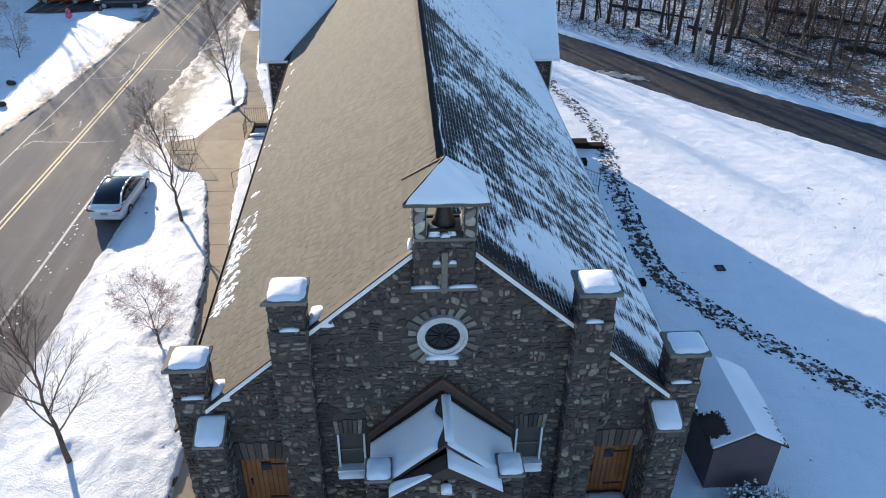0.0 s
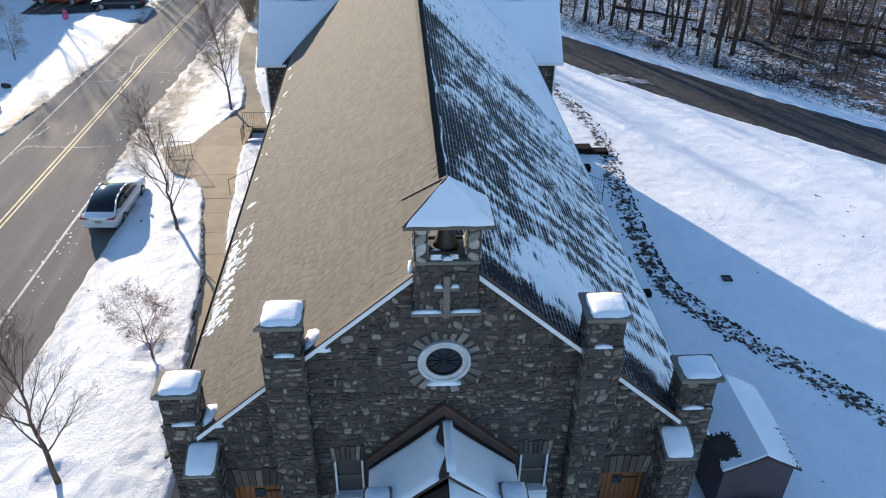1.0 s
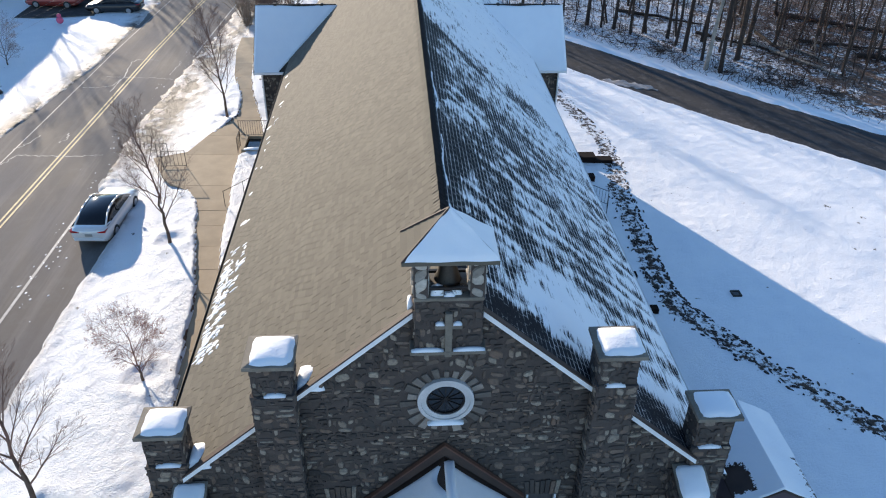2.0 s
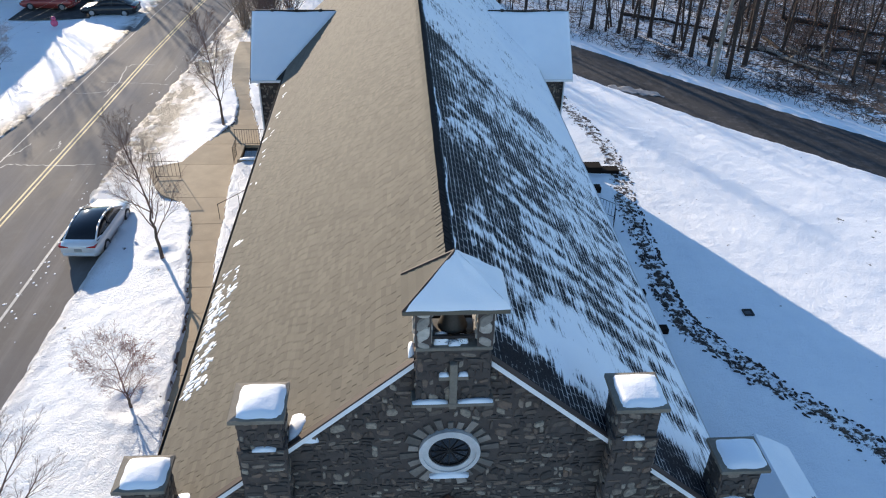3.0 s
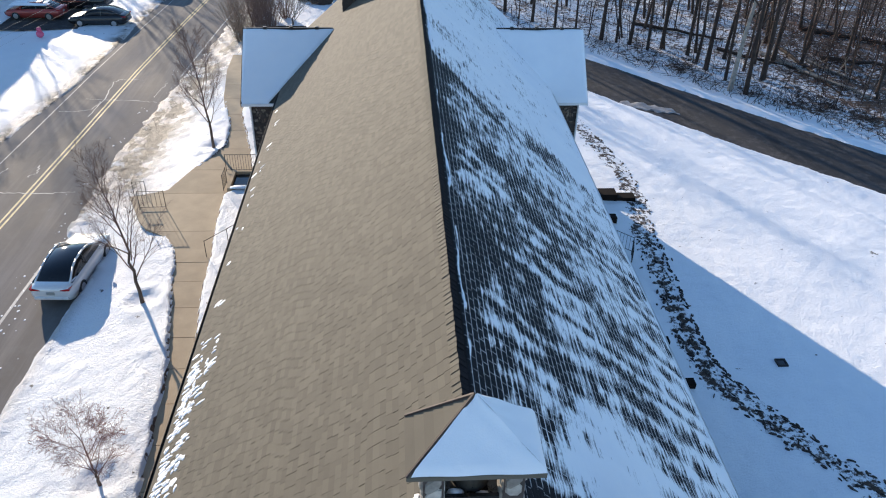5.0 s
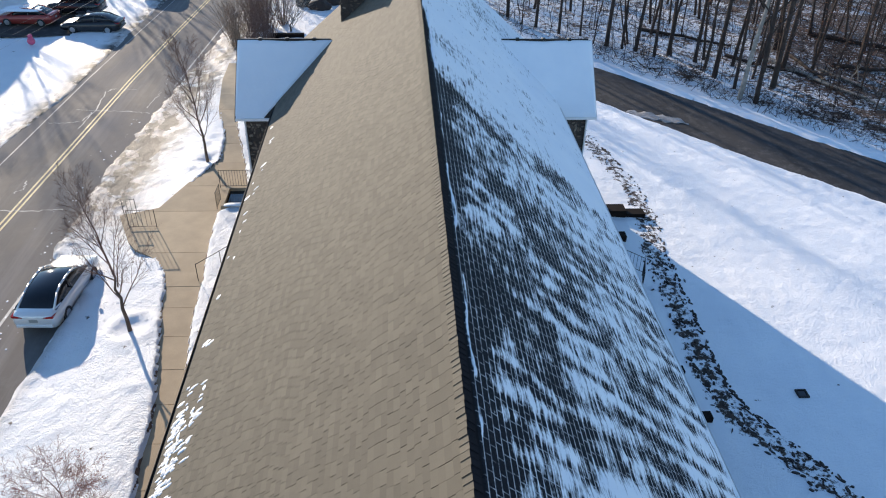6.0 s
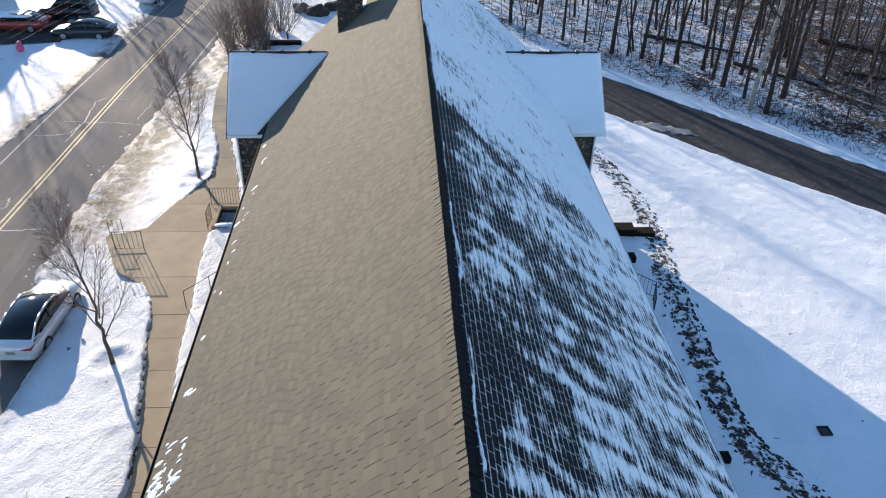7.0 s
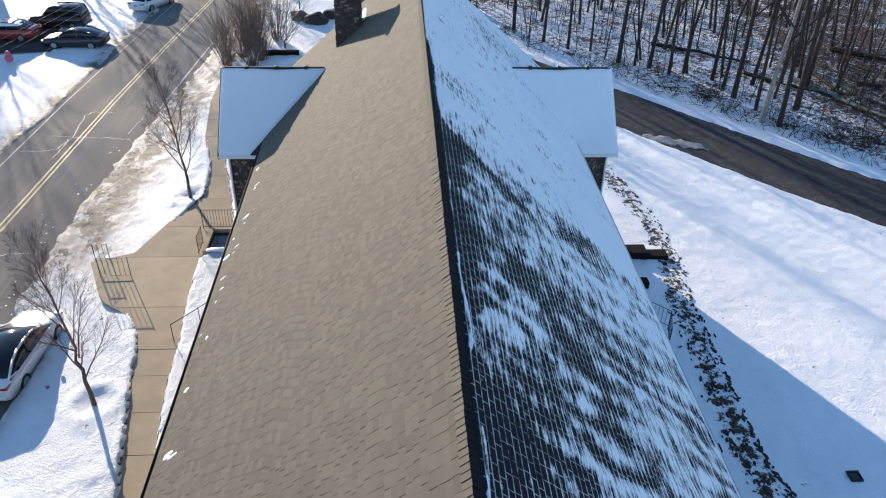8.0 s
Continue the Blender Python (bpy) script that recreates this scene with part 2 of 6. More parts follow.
def empty(name, at, label, category, group="", kind=""):
    ob = new(name)
    ob.location = at
    ob.empty_display_size = 0.2
    return tagged(ob, label, category, group, kind)


def box(bm, x0, x1, y0, y1, z0, z1, bevel=0.0):
    vs = [bm.verts.new(c) for c in ((x0, y0, z0), (x1, y0, z0), (x1, y1, z0), (x0, y1, z0), (x0, y0, z1), (x1, y0, z1), (x1, y1, z1), (x0, y1, z1))]
    fs = [bm.faces.new([vs[i] for i in q]) for q in ((0, 3, 2, 1), (4, 5, 6, 7), (0, 1, 5, 4), (1, 2, 6, 5), (2, 3, 7, 6), (3, 0, 4, 7))]
    if bevel:
        es = list({e for f in fs for e in f.edges})
        bmesh.ops.bevel(bm, geom=es, offset=bevel, segments=1, affect="EDGES")
    return bm


def boxes(*specs, bevel=0.0):
    bm = bmesh.new()
    for s in specs:
        box(bm, *s, bevel=bevel)
    return bm


def prism(bm, poly, axis, a, b):
    """Extrude a closed outline of (u, v) along an axis from a to b."""
    def at(u, v, w):
        return {"x": (w, u, v), "y": (u, w, v), "z": (u, v, w)}[axis]
    lo = [bm.verts.new(at(u, v, a)) for u, v in poly]
    hi = [bm.verts.new(at(u, v, b)) for u, v in poly]
    bm.faces.new(lo)
    bm.faces.new(hi[::-1])
    for i in range(len(poly)):
        j = (i + 1) % len(poly)
        bm.faces.new((lo[j], lo[i], hi[i], hi[j]))
    return bm


def rod(bm, p, q, r0, r1=None, sides=6):
    r1 = r0 if r1 is None else r1
    p, q = Vector(p), Vector(q)
    d = (q - p).normalized()
    u = d.orthogonal().normalized()
    v = d.cross(u)
    rings = []
    for c, r in ((p, r0), (q, r1)):
        rings.append([bm.verts.new(c + (u * math.cos(2 * math.pi * i / sides) + v * math.sin(2 * math.pi * i / sides)) * r) for i in range(sides)])
    for i in range(sides):
        j = (i + 1) % sides
        bm.faces.new((rings[0][i], rings[0][j], rings[1][j], rings[1][i]))
    bm.faces.new(rings[0][::-1])
    bm.faces.new(rings[1])
    return bm


def grid_faces(nu, nv, keep=None):
    """Quads of an nu by nv grid of vertices."""
    out = []
    for i in range(nu - 1):
        for j in range(nv - 1):
            if keep is None or keep[i, j]:
                a = i * nv + j
                out.append((a, a + nv, a + nv + 1, a + 1))
    return out


def snow_pile(name, x0, x1, y0, y1, z, h, parent=None, seed=0, tilt=0.0, n=12):
    """A rounded cushion of snow with a lumpy rim; tilt is its fall towards -y."""
    rng = random.Random(seed)
    us = np.linspace(-1, 1, n)
    vs, jit = [], rng.random() * 50
    for u in us:
        for v in us:
            ax, ay = abs(u), abs(v)
            edge = (1 - ax ** 8) * (1 - ay ** 8)
            x = (x0 + x1) / 2 + u * (x1 - x0) / 2 * (1 + 0.014 * math.sin(7 * v + jit) - 0.05 * ay ** 4)
            y = (y0 + y1) / 2 + v * (y1 - y0) / 2 * (1 + 0.014 * math.sin(6 * u + jit) - 0.05 * ax ** 4)
            dome = 0.55 + 0.45 * (1 - ax ** 1.5) * (1 - ay ** 1.5)
            zz = z + tilt * (v + 1) / 2 + h * max(0.0, edge) ** 0.4 * dome * (0.96 + 0.08 * rng.random() * edge)
            vs.append((x, y, zz))
    ob = mesh_ob(name, vs, grid_faces(n, n), M_SNOW, parent, True)
    return ob

class Limbs:
    """Collects tapered limbs into one mesh."""
    def __init__(self, seed):
        self.v, self.f, self.rng = [], [], random.Random(seed)

    def tube(self, pts, radii, sides):
        k = len(self.v)
        for i, (p, r) in enumerate(zip(pts, radii)):
            d = (pts[min(i + 1, len(pts) - 1)] - pts[max(i - 1, 0)]).normalized()
            u = d.orthogonal().normalized()
            w = d.cross(u)
            for s in range(sides):
                t = 2 * math.pi * s / sides
                self.v.append(tuple(p + (u * math.cos(t) + w * math.sin(t)) * r))
        for i in range(len(pts) - 1):
            for s in range(sides):
                a, b = k + i * sides + s, k + i * sides + (s + 1) % sides
                self.f.append((a, b, b + sides, a + sides))

    def limb(self, p, d, length, r, level, spec):
        """spec[level] = (children, angle, share of length, droop)"""
        rng = self.rng
        n = 5 if level < 2 else 3
        pts, radii, q, e = [p.copy()], [r], p.copy(), d.normalized()
        for i in range(n):
            e = (e + Vector((rng.gauss(0, 0.09), rng.gauss(0, 0.09), rng.gauss(0, 0.05) + spec[level][3]))).normalized()
            q = q + e * length / n
            pts.append(q.copy())
            radii.append(max(r * (1 - 0.75 * (i + 1) / n), 0.0028))
        self.tube(pts, radii, 6 if level == 0 else (5 if level == 1 else 3))
        if level + 1 >= len(spec):
            return
        kids, ang, share, _ = spec[level][:4]
        start = spec[level][4] if len(spec[level]) > 4 else 0.25
        for c in range(kids):
            t = start + (1 - start) * (c + rng.random()) / kids
            i = min(int(t * n), n - 1)
            base = pts[i].lerp(pts[i + 1], t * n - i)
            ax = (pts[i + 1] - pts[i]).normalized()
            side = ax.orthogonal().normalized()
            side.rotate(Matrix.Rotation(c * 2.4 + rng.uniform(-0.6, 0.6), 3, ax))
            a = ang * rng.uniform(0.75, 1.25)
            self.limb(base, ax * math.cos(a) + side * math.sin(a), length * share * (1.15 - 0.5 * t) * rng.uniform(0.75, 1.2), max(radii[i] * 0.52, 0.003), level + 1, spec)


TWIGS = [(0, 0, 0, 0), (0, 0, 0, 0), (2, 0.6, 0.5, 0.0), (0, 0, 0, 0)]

# ---- ground ----
ROADC = [(-60, -22.3), (0, -21.2), (20, -20.6), (36, -19.95), (47, -19.55), (58, -18.9), (71, -18.0), (110, -15.0), (240, -4.0)]


def road_x(y):
    return np.interp(y, [p[0] for p in ROADC], [p[1] for p in ROADC])


def road_right(y):
    """The right edge of the asphalt, with the parking strip beside the lawn."""
    return road_x(y) + np.interp(y, [-60, 6, 16, 21.5, 25, 34, 45, 52, 110], [5.8, 5.8, 5.75, 5.9, 3.35, 2.9, 3.4, 3.75, 3.8])


def road_left(y):
    return road_x(y) - np.interp(y, [-60, 28, 36, 45, 60, 110], [4.9, 4.9, 4.0, 3.2, 3.6, 3.6])


DRIVE = [(-8, 76), (4, 64.5), (10.8, 57.2), (14.8, 52.6), (18.2, 48.4), (21.6, 44.3), (25.2, 40.0), (29.2, 35.8), (34, 30.8), (48, 16), (90, -30)]


def seg_dist(x, y, pts):
    """Distance to a broken line."""
    best = np.full(np.shape(x), 1e9)
    for (ax, ay), (bx, by) in zip(pts, pts[1:]):
        t = np.clip(((x - ax) * (bx - ax) + (y - ay) * (by - ay)) / ((bx - ax) ** 2 + (by - ay) ** 2), 0, 1)
        best = np.minimum(best, np.hypot(x - ax - t * (bx - ax), y - ay - t * (by - ay)))
    return best


WALK_L = [(-20, -8.6), (0, -8.2), (4, -8.1), (9, -9.0), (14.8, -9.5), (16.5, -9.9), (19.1, -10.4), (21.6, -10.85), (22.9, -11.2), (23.9, -11.8), (24.5, -12.7), (25.2, -13.2), (27.6, -14.3), (28.2, -12.6), (30.5, -11.85), (33.5, -10.75), (36.3, -11.0), (40.7, -12.0), (45.8, -12.7), (60, -13.2)]
WALK_R = [(-20, -7.0), (0, -7.2), (4, -7.4), (9, -8.1), (15.2, -8.75), (19.1, -9.28), (22.5, -9.5), (24.1, -9.7), (27.6, -9.9), (28.4, -8.9), (30.5, -8.9), (34.4, -9.75), (37.7, -10.6), (40, -11.0), (45.8, -11.7), (60, -12.0)]
WALK_Z = 2.05


def walk_l(y):
    return np.interp(y, [p[0] for p in WALK_L], [p[1] for p in WALK_L])


def walk_r(y):
    return np.interp(y, [p[0] for p in WALK_R], [p[1] for p in WALK_R])


BED = [(-10, 27), (0, 21), (5.9, 17.2), (8.6, 15.7), (11.1, 14.3), (12.6, 13.4), (13.9, 12.6), (15.5, 11.8), (17, 11.5), (19, 11.55), (21.3, 11.7), (24, 11.8), (27, 11.95), (30, 12.5), (34.5, 12.6), (38, 12.1), (41, 11.6), (48, 10.6)]


def terrain(x, y):
    """Height of the snow."""
    left = np.interp(x, [-400, -60, -32, -25.5, -15.0, -12.2, -10.2, -7], [6, 2.2, 1.25, 1.5, 1.56, 2.0, 2.22, 2.2])
    right = 1.3 * (1 - sstep(0, 15, y)) + np.interp(x, [6, 9, 13, 18], [0.35, 0.2, 0.0, -0.05]) * sstep(6, 16, y)
    right = right - 0.75 * sstep(6, 26, (x - 12) * 0.7 + (y - 28) * 0.72 + 9)
    right = right + 4.0 * sstep(12, 110, (x - 20) * 0.7 + (y - 48) * 0.72 - 4)
    k = sstep(-6.5, 6.5, x)
    return left * (1 - k) + right * k


def ground_at(x, y):
    return float(terrain(np.array([x]), np.array([y]))[0])


def axis(*spans):
    out = []
    for a, b, step in spans:
        out.append(np.arange(a, b, step))
    out.append(np.array([spans[-1][1]]))
    return np.unique(np.concatenate(out))


gx = axis((-3000, -200, 400), (-200, -60, 20), (-60, -32, 0.8), (-32, -26, 0.4), (-26, -18, 0.13), (-18, -7, 0.11), (-7, 7, 1.0), (7, 20, 0.16), (20, 36, 0.2), (36, 80, 1.0), (80, 200, 20), (200, 3000, 400))
gy = axis((-3000, -200, 400), (-200, -30, 20), (-30, 0, 0.6), (0, 50, 0.16), (50, 80, 0.2), (80, 130, 1.2), (130, 200, 14), (200, 3000, 400))
GX, GY = np.meshgrid(gx, gy, indexing="ij")
GZ = terrain(GX, GY)
wob = (fbm(GX * 1.6, GY * 1.6, 3) - 0.5) * 0.7
rough_edge = (fbm(GX * 3.1, GY * 3.1, 8) - 0.5) * 0.5
roadin = np.minimum(road_right(GY) - GX, GX - road_left(GY)) + wob * np.where((GY > 24) & (GX > road_x(GY)), 0.8, 0.35)
drivein = 2.95 - seg_dist(GX, GY, DRIVE) + wob * 0.5
walkin = np.minimum(GX - walk_l(GY), walk_r(GY) - GX) + rough_edge * 0.28
GZ = GZ + (fbm(GX * 0.35, GY * 0.35, 21) - 0.5) * 0.12 + (fbm(GX * 2.2, GY * 2.2, 5) - 0.5) * 0.06
near_left = (GX > -18) & (GX < -6)
GZ = np.where(near_left, GZ + (fbm(GX * 4.5, GY * 4.5, 31, 2) - 0.5) * 0.07, GZ)
# hollows round the lawn trees
TREES = [(-11.6, 18.85), (-10.29, 9.3), (-11.5, 33.46), (-11.82, 3.62)]
for tx, ty in TREES:
    r = np.hypot(GX - tx, GY - ty)
    GZ = GZ - 0.10 * np.exp(-(r / 0.5) ** 2) + 0.07 * np.exp(-((r - 0.9) / 0.3) ** 2)
GZ = GZ + np.where((GX > road_x(GY)) & (GY < 26), 0.10, 0.015) * np.exp(-((roadin + 0.35) / 0.35) ** 2) * (GX < 0) + 0.12 * np.exp(-((drivein + 0.5) / 0.5) ** 2) * (GX > 0)
GZ = np.where(GX < 0, GZ * (1 - sstep(-0.25, 0.10, roadin)) + 1.40 * sstep(-0.25, 0.10, roadin), GZ)
DRIVE_Z = terrain(GX, GY) - 0.16
GZ = GZ * (1 - sstep(-0.4, 0.25, drivein)) + DRIVE_Z * sstep(-0.4, 0.25, drivein)
wk = sstep(-0.09, 0.03, walkin) * (GX < -6)
GZ = GZ * (1 - wk) + (WALK_Z - 0.12) * wk
ground = mesh_ob("ground", np.stack([GX, GY, GZ], -1).reshape(-1, 3), grid_faces(len(gx), len(gy)), M_GROUND, None, True)
tagged(ground, "snow-covered lawns, verges and woodland floor around the church", "ground", kind="structure")
woods = sstep(3.4, 6.5, seg_dist(GX, GY, DRIVE)) * ((GX - 20) * 0.7 + (GY - 46) * 0.72 > 0)
rim = np.exp(-((roadin + 0.12) / 0.16) ** 2) * (GX < -6) * 0.55 + np.exp(-((walkin + 0.03) / 0.07) ** 2) * (GX < -6) * 1.0 + np.exp(-((drivein + 0.1) / 0.18) ** 2) * (GX > 0) * 0.4
verge = (1 - sstep(0.5, 3.6, np.abs(GX - road_right(GY) - 1.0) - wob * 2)) * sstep(24, 29, GY) * (GX < -12.2)
far_verge = np.exp(-((GX - road_left(GY) + 0.6) / 0.7) ** 2) * (GY > 20) * 0.8
bed = 1.0 - sstep(0.25, 1.0, seg_dist(GX, GY, [(b, a) for a, b in BED]) + wob * 0.5)
puddle = np.zeros_like(GX)
for px, py, pw, pl in ((-15.1, 39.8, 0.8, 1.8), (-15.4, 35.4, 0.95, 2.0), (-15.8, 31.8, 0.95, 1.9), (-14.9, 44.2, 0.7, 1.8)):
    puddle = np.maximum(puddle, 1 - np.hypot((GX - px) / pw, (GY - py) / pl))
for key, vals in (("dirt", np.clip(woods * (0.62 + 0.12 * sstep(28, 37, GX)) + rim, 0, 1)), ("slush", np.clip(verge + far_verge + 0.5 * np.exp(-((roadin + 0.2) / 0.3) ** 2) * (GX < 0), 0, 1)), ("bed", bed * (GX > 7)), ("puddle", puddle)):
    at = ground.data.attributes.new(key, "FLOAT", "POINT")
    at.data.foreach_set("value", np.ascontiguousarray(vals.reshape(-1), dtype=np.float32))


def ribbon(name, ys, xl, xr, zf, material, label="", nx=6, parent=None, kind="structure"):
    vs = []
    for y, a, b in zip(ys, xl, xr):
        for i in range(nx):
            x = a + (b - a) * i / (nx - 1)
            vs.append((x, y, zf(x, y)))
    return tagged(mesh_ob(name, vs, grid_faces(len(ys), nx), material, parent, True), label, name.replace("_", " "), kind=kind)


ys = np.concatenate([np.arange(-60, 110, 1.0), np.arange(110, 241, 10.0)])
ribbon("road", ys, road_left(ys) - 1.0, road_right(ys) + 1.0, lambda x, y: 1.46 + 0.04 * math.cos((x - float(road_x(y))) * 0.28), M_ROAD, "grey two-lane asphalt road, worn and partly wet", 8)
tagged(bpy.data.objects["road"], category="road")


def line_strip(name, y0, y1, off, w, material, label):
    yy = np.arange(y0, y1 + 0.01, 1.0)
    c = road_x(yy) + np.array([off(y) for y in yy])
    road = bpy.data.objects["road"]
    ob = ribbon(name, yy, c - w / 2, c + w / 2, lambda x, y: 1.466 + 0.04 * math.cos((x - float(road_x(y))) * 0.28), material, label, 2)
    return ob


for o in (-0.13, 0.13):
    line_strip("centre_line", -40, 120, lambda y, o=o: o, 0.11, M_YELLOW, "yellow painted centre line on the asphalt")
line_strip("edge_line", -30, 24, lambda y: 3.45, 0.13, M_LINE, "worn white painted edge line")
line_strip("edge_line", 46, 120, lambda y: 3.3, 0.12, M_LINE, "worn white painted edge line")
line_strip("edge_line", 24, 110, lambda y: -3.05, 0.07, M_LINE, "worn white painted edge line")

# driveway across the back lawn
dv, normal_pts = [], []
for i, (ax, ay) in enumerate(DRIVE):
    bx, by = DRIVE[min(i + 1, len(DRIVE) - 1)]
    cx, cy = DRIVE[max(i - 1, 0)]
    d = Vector((bx - cx, by - cy)).normalized()
    normal_pts.append((Vector((ax, ay)), Vector((-d.y, d.x))))
dense = []
for (p, n), (q, m) in zip(normal_pts, normal_pts[1:]):
    k = max(2, int((q - p).length / 0.8))
    for s in range(k):
        dense.append((p.lerp(q, s / k), n.lerp(m, s / k).normalized()))
for p, n in dense:
    for i in range(7):
        c = p + n * (-3.4 + 6.8 * i / 6)
        dv.append((c.x, c.y, ground_at(c.x, c.y) - 0.09))
tagged(mesh_ob("driveway", dv, grid_faces(len(dense), 7), M_DRIVE, None, True), "dark damp asphalt driveway between snow banks", "driveway", kind="structure")

# ---- concrete walk of separate slabs ----
walkway = empty("walkway", (-9.5, 20, WALK_Z), "tan concrete footpath of jointed slabs along the church", "footpath", kind="structure")
yj = [-12, -9, -6, -3, -0.5, 1.4, 3.3, 5.2, 7.1, 9.0, 10.9, 12.8, 14.6, 16.4, 18.3, 20.14, 21.6, 24.22, 27.9, 30.5, 33.2, 35.6, 38, 40.5, 43, 46, 49]
for a, b in zip(yj, yj[1:]):
    bm = bmesh.new()
    mids = list(np.linspace(a + 0.012, b - 0.012, max(3, int((b - a) / 0.3))))
    poly = [(float(walk_l(y)) - 0.25, y) for y in mids] + [(float(walk_r(y)) + 0.25, y) for y in mids[::-1]]
    prism(bm, poly, "z", WALK_Z - 0.12, WALK_Z + random.uniform(-0.006, 0.006))
    part("slab", bm, M_CONCRETE, walkway)

# ---- church: walls ----
RIDGE, SLOPE, EAVE = 12.87, 0.875, 6.77
church = empty("church", (0, 0, 2), "grey rubble-stone church with a brown shingle roof, partly snowed", "church")


def roof_z(x):
    return RIDGE - SLOPE * abs(x)


def gable(x0, x1, z0, n=1):
    """Outline under the roof between two x."""
    pts = [(x0, z0), (x1, z0), (x1, roof_z(x1) - 0.12)]
    if x0 < 0 < x1:
        pts.append((0, RIDGE - 0.12))
    return pts + [(x0, roof_z(x0) - 0.12)]


bm = bmesh.new()
T = 0.02
prism(bm, gable(-4.05, 4.05, 6.65), "y", T, 0.5)
box(bm, -6.3, -5.32, T, 0.5, 0.4, 6.65)
box(bm, 5.32, 6.3, T, 0.5, 0.4, 6.65)
prism(bm, [(-6.3, 6.65), (-4.05, 6.65), (-4.05, roof_z(4.05) - 0.12), (-6.3, roof_z(6.3) - 0.12)], "y", T, 0.5)
prism(bm, [(4.05, 6.65), (6.3, 6.65), (6.3, roof_z(6.3) - 0.12), (4.05, roof_z(4.05) - 0.12)], "y", T, 0.5)
box(bm, -5.32, -4.05, T, 0.5, 5.75, 6.65)
box(bm, 4.05, 5.32, T, 0.5, 5.75, 6.65)
for s in (-1, 1):
    a, b = sorted((s * 4.05, s * 2.7))
    box(bm, a, b, T, 0.5, 0.4, 6.65)
    a, b = sorted((s * 1.98, s * 2.7))
    box(bm, a, b, T, 0.5, 0.4, 5.3)
    box(bm, a, b, T, 0.5, 6.56, 6.65)
    a, b = sorted((s * 4.05, s * 5.32))
    box(bm, a, b, T, 0.5, 0.4, 3.68)
box(bm, -1.98, 1.98, T, 0.5, 0.4, 6.65)
bmesh.ops.remove_doubles(bm, verts=bm.verts, dist=0.001)
wall_front = part("wall_front", bm, M_MORTAR, church)
part("wall_side", boxes((-6.3, -5.8, 0.5, 37.5, 0.2, 6.95)), M_MORTAR, church)
part("wall_side", boxes((5.8, 6.3, 0.5, 37.5, -0.6, 6.95)), M_MORTAR, church)
bm = bmesh.new()
prism(bm, gable(-6.3, 6.3, -0.6), "y", 37.0, 37.5)
part("wall_back", bm, M_MORTAR, church)

# ---- church: roof ----
def slope_sheet(name, sx, y0, y1, material, lift=0.0, thick=0.10, edge=EAVE):
    bm = bmesh.new()
    prism(bm, [(0, RIDGE + lift - thick), (0, RIDGE + lift), (sx * edge, roof_z(edge) + lift), (sx * edge, roof_z(edge) + lift - thick)], "y", y0, y1)
    return part(name, bm, material, church)


slope_sheet("roof_deck", -1, -0.02, 38.0, M_UNDER, -0.012)
slope_sheet("roof_deck", 1, -0.02, 38.0, M_UNDER, -0.012)
LEN = math.hypot(1, SLOPE)
COURSE, TAB = 0.145, 0.31


def tab_sheet(sx, y0, y1, near):
    """Overlapping three-tab shingles; those near the path's end are separate."""
    nrow = int(EAVE * LEN / COURSE)
    verts, faces, singles = [], [], []
    rng = random.Random(5 + sx)
    nx, nz = sx * SLOPE / LEN, 1 / LEN
    for r in range(nrow):
        d0, d1 = r * COURSE, (r + 1) * COURSE + 0.01
        y = y0 - rng.random() * TAB
        while y < y1:
            a, b = max(y, y0), min(y + TAB - rng.choice((0.004, 0.009, 0.014)), y1)
            y += TAB
            if b - a < 0.05:
                continue
            h0, h1 = 0.002, 0.010 + rng.random() * 0.006
            q = []
            for d, h in ((d0, h0), (d1, h1), (d1, -0.006)):
                x, z = sx * d / LEN, RIDGE - SLOPE * d / LEN
                q += [(x + nx * h, a, z + nz * h), (x + nx * h, b, z + nz * h)]
            if near and 8.0 < a < 10.9 and d0 < 4.3 and len(singles) < 290:
                singles.append(q)
                continue
            k = len(verts)
            verts += q
            faces += [(k, k + 1, k + 3, k + 2), (k + 2, k + 3, k + 5, k + 4), (k, k + 2, k + 4), (k + 1, k + 5, k + 3)]
    return verts, faces, singles


v, f, singles = tab_sheet(-1, -0.05, 38.0, True)
shingles_left = mesh_ob("shingle_field", v, f, M_SHINGLE, church, label="sunlit brown three-tab asphalt shingles")
tagged(shingles_left, kind="stuff")
# slope turned from the sun: its shade is painted into the tabs
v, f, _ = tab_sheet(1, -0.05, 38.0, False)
tagged(mesh_ob("shingle_field", v, f, M_SHADESH, church, label="asphalt shingles of the shaded slope, their shade put into a near-black colour"), kind="stuff")
for i, q in enumerate(singles):
    mesh_ob("shingle", q, [(0, 1, 3, 2), (2, 3, 5, 4), (0, 2, 4), (1, 5, 3)], M_SHINGLE1, church)

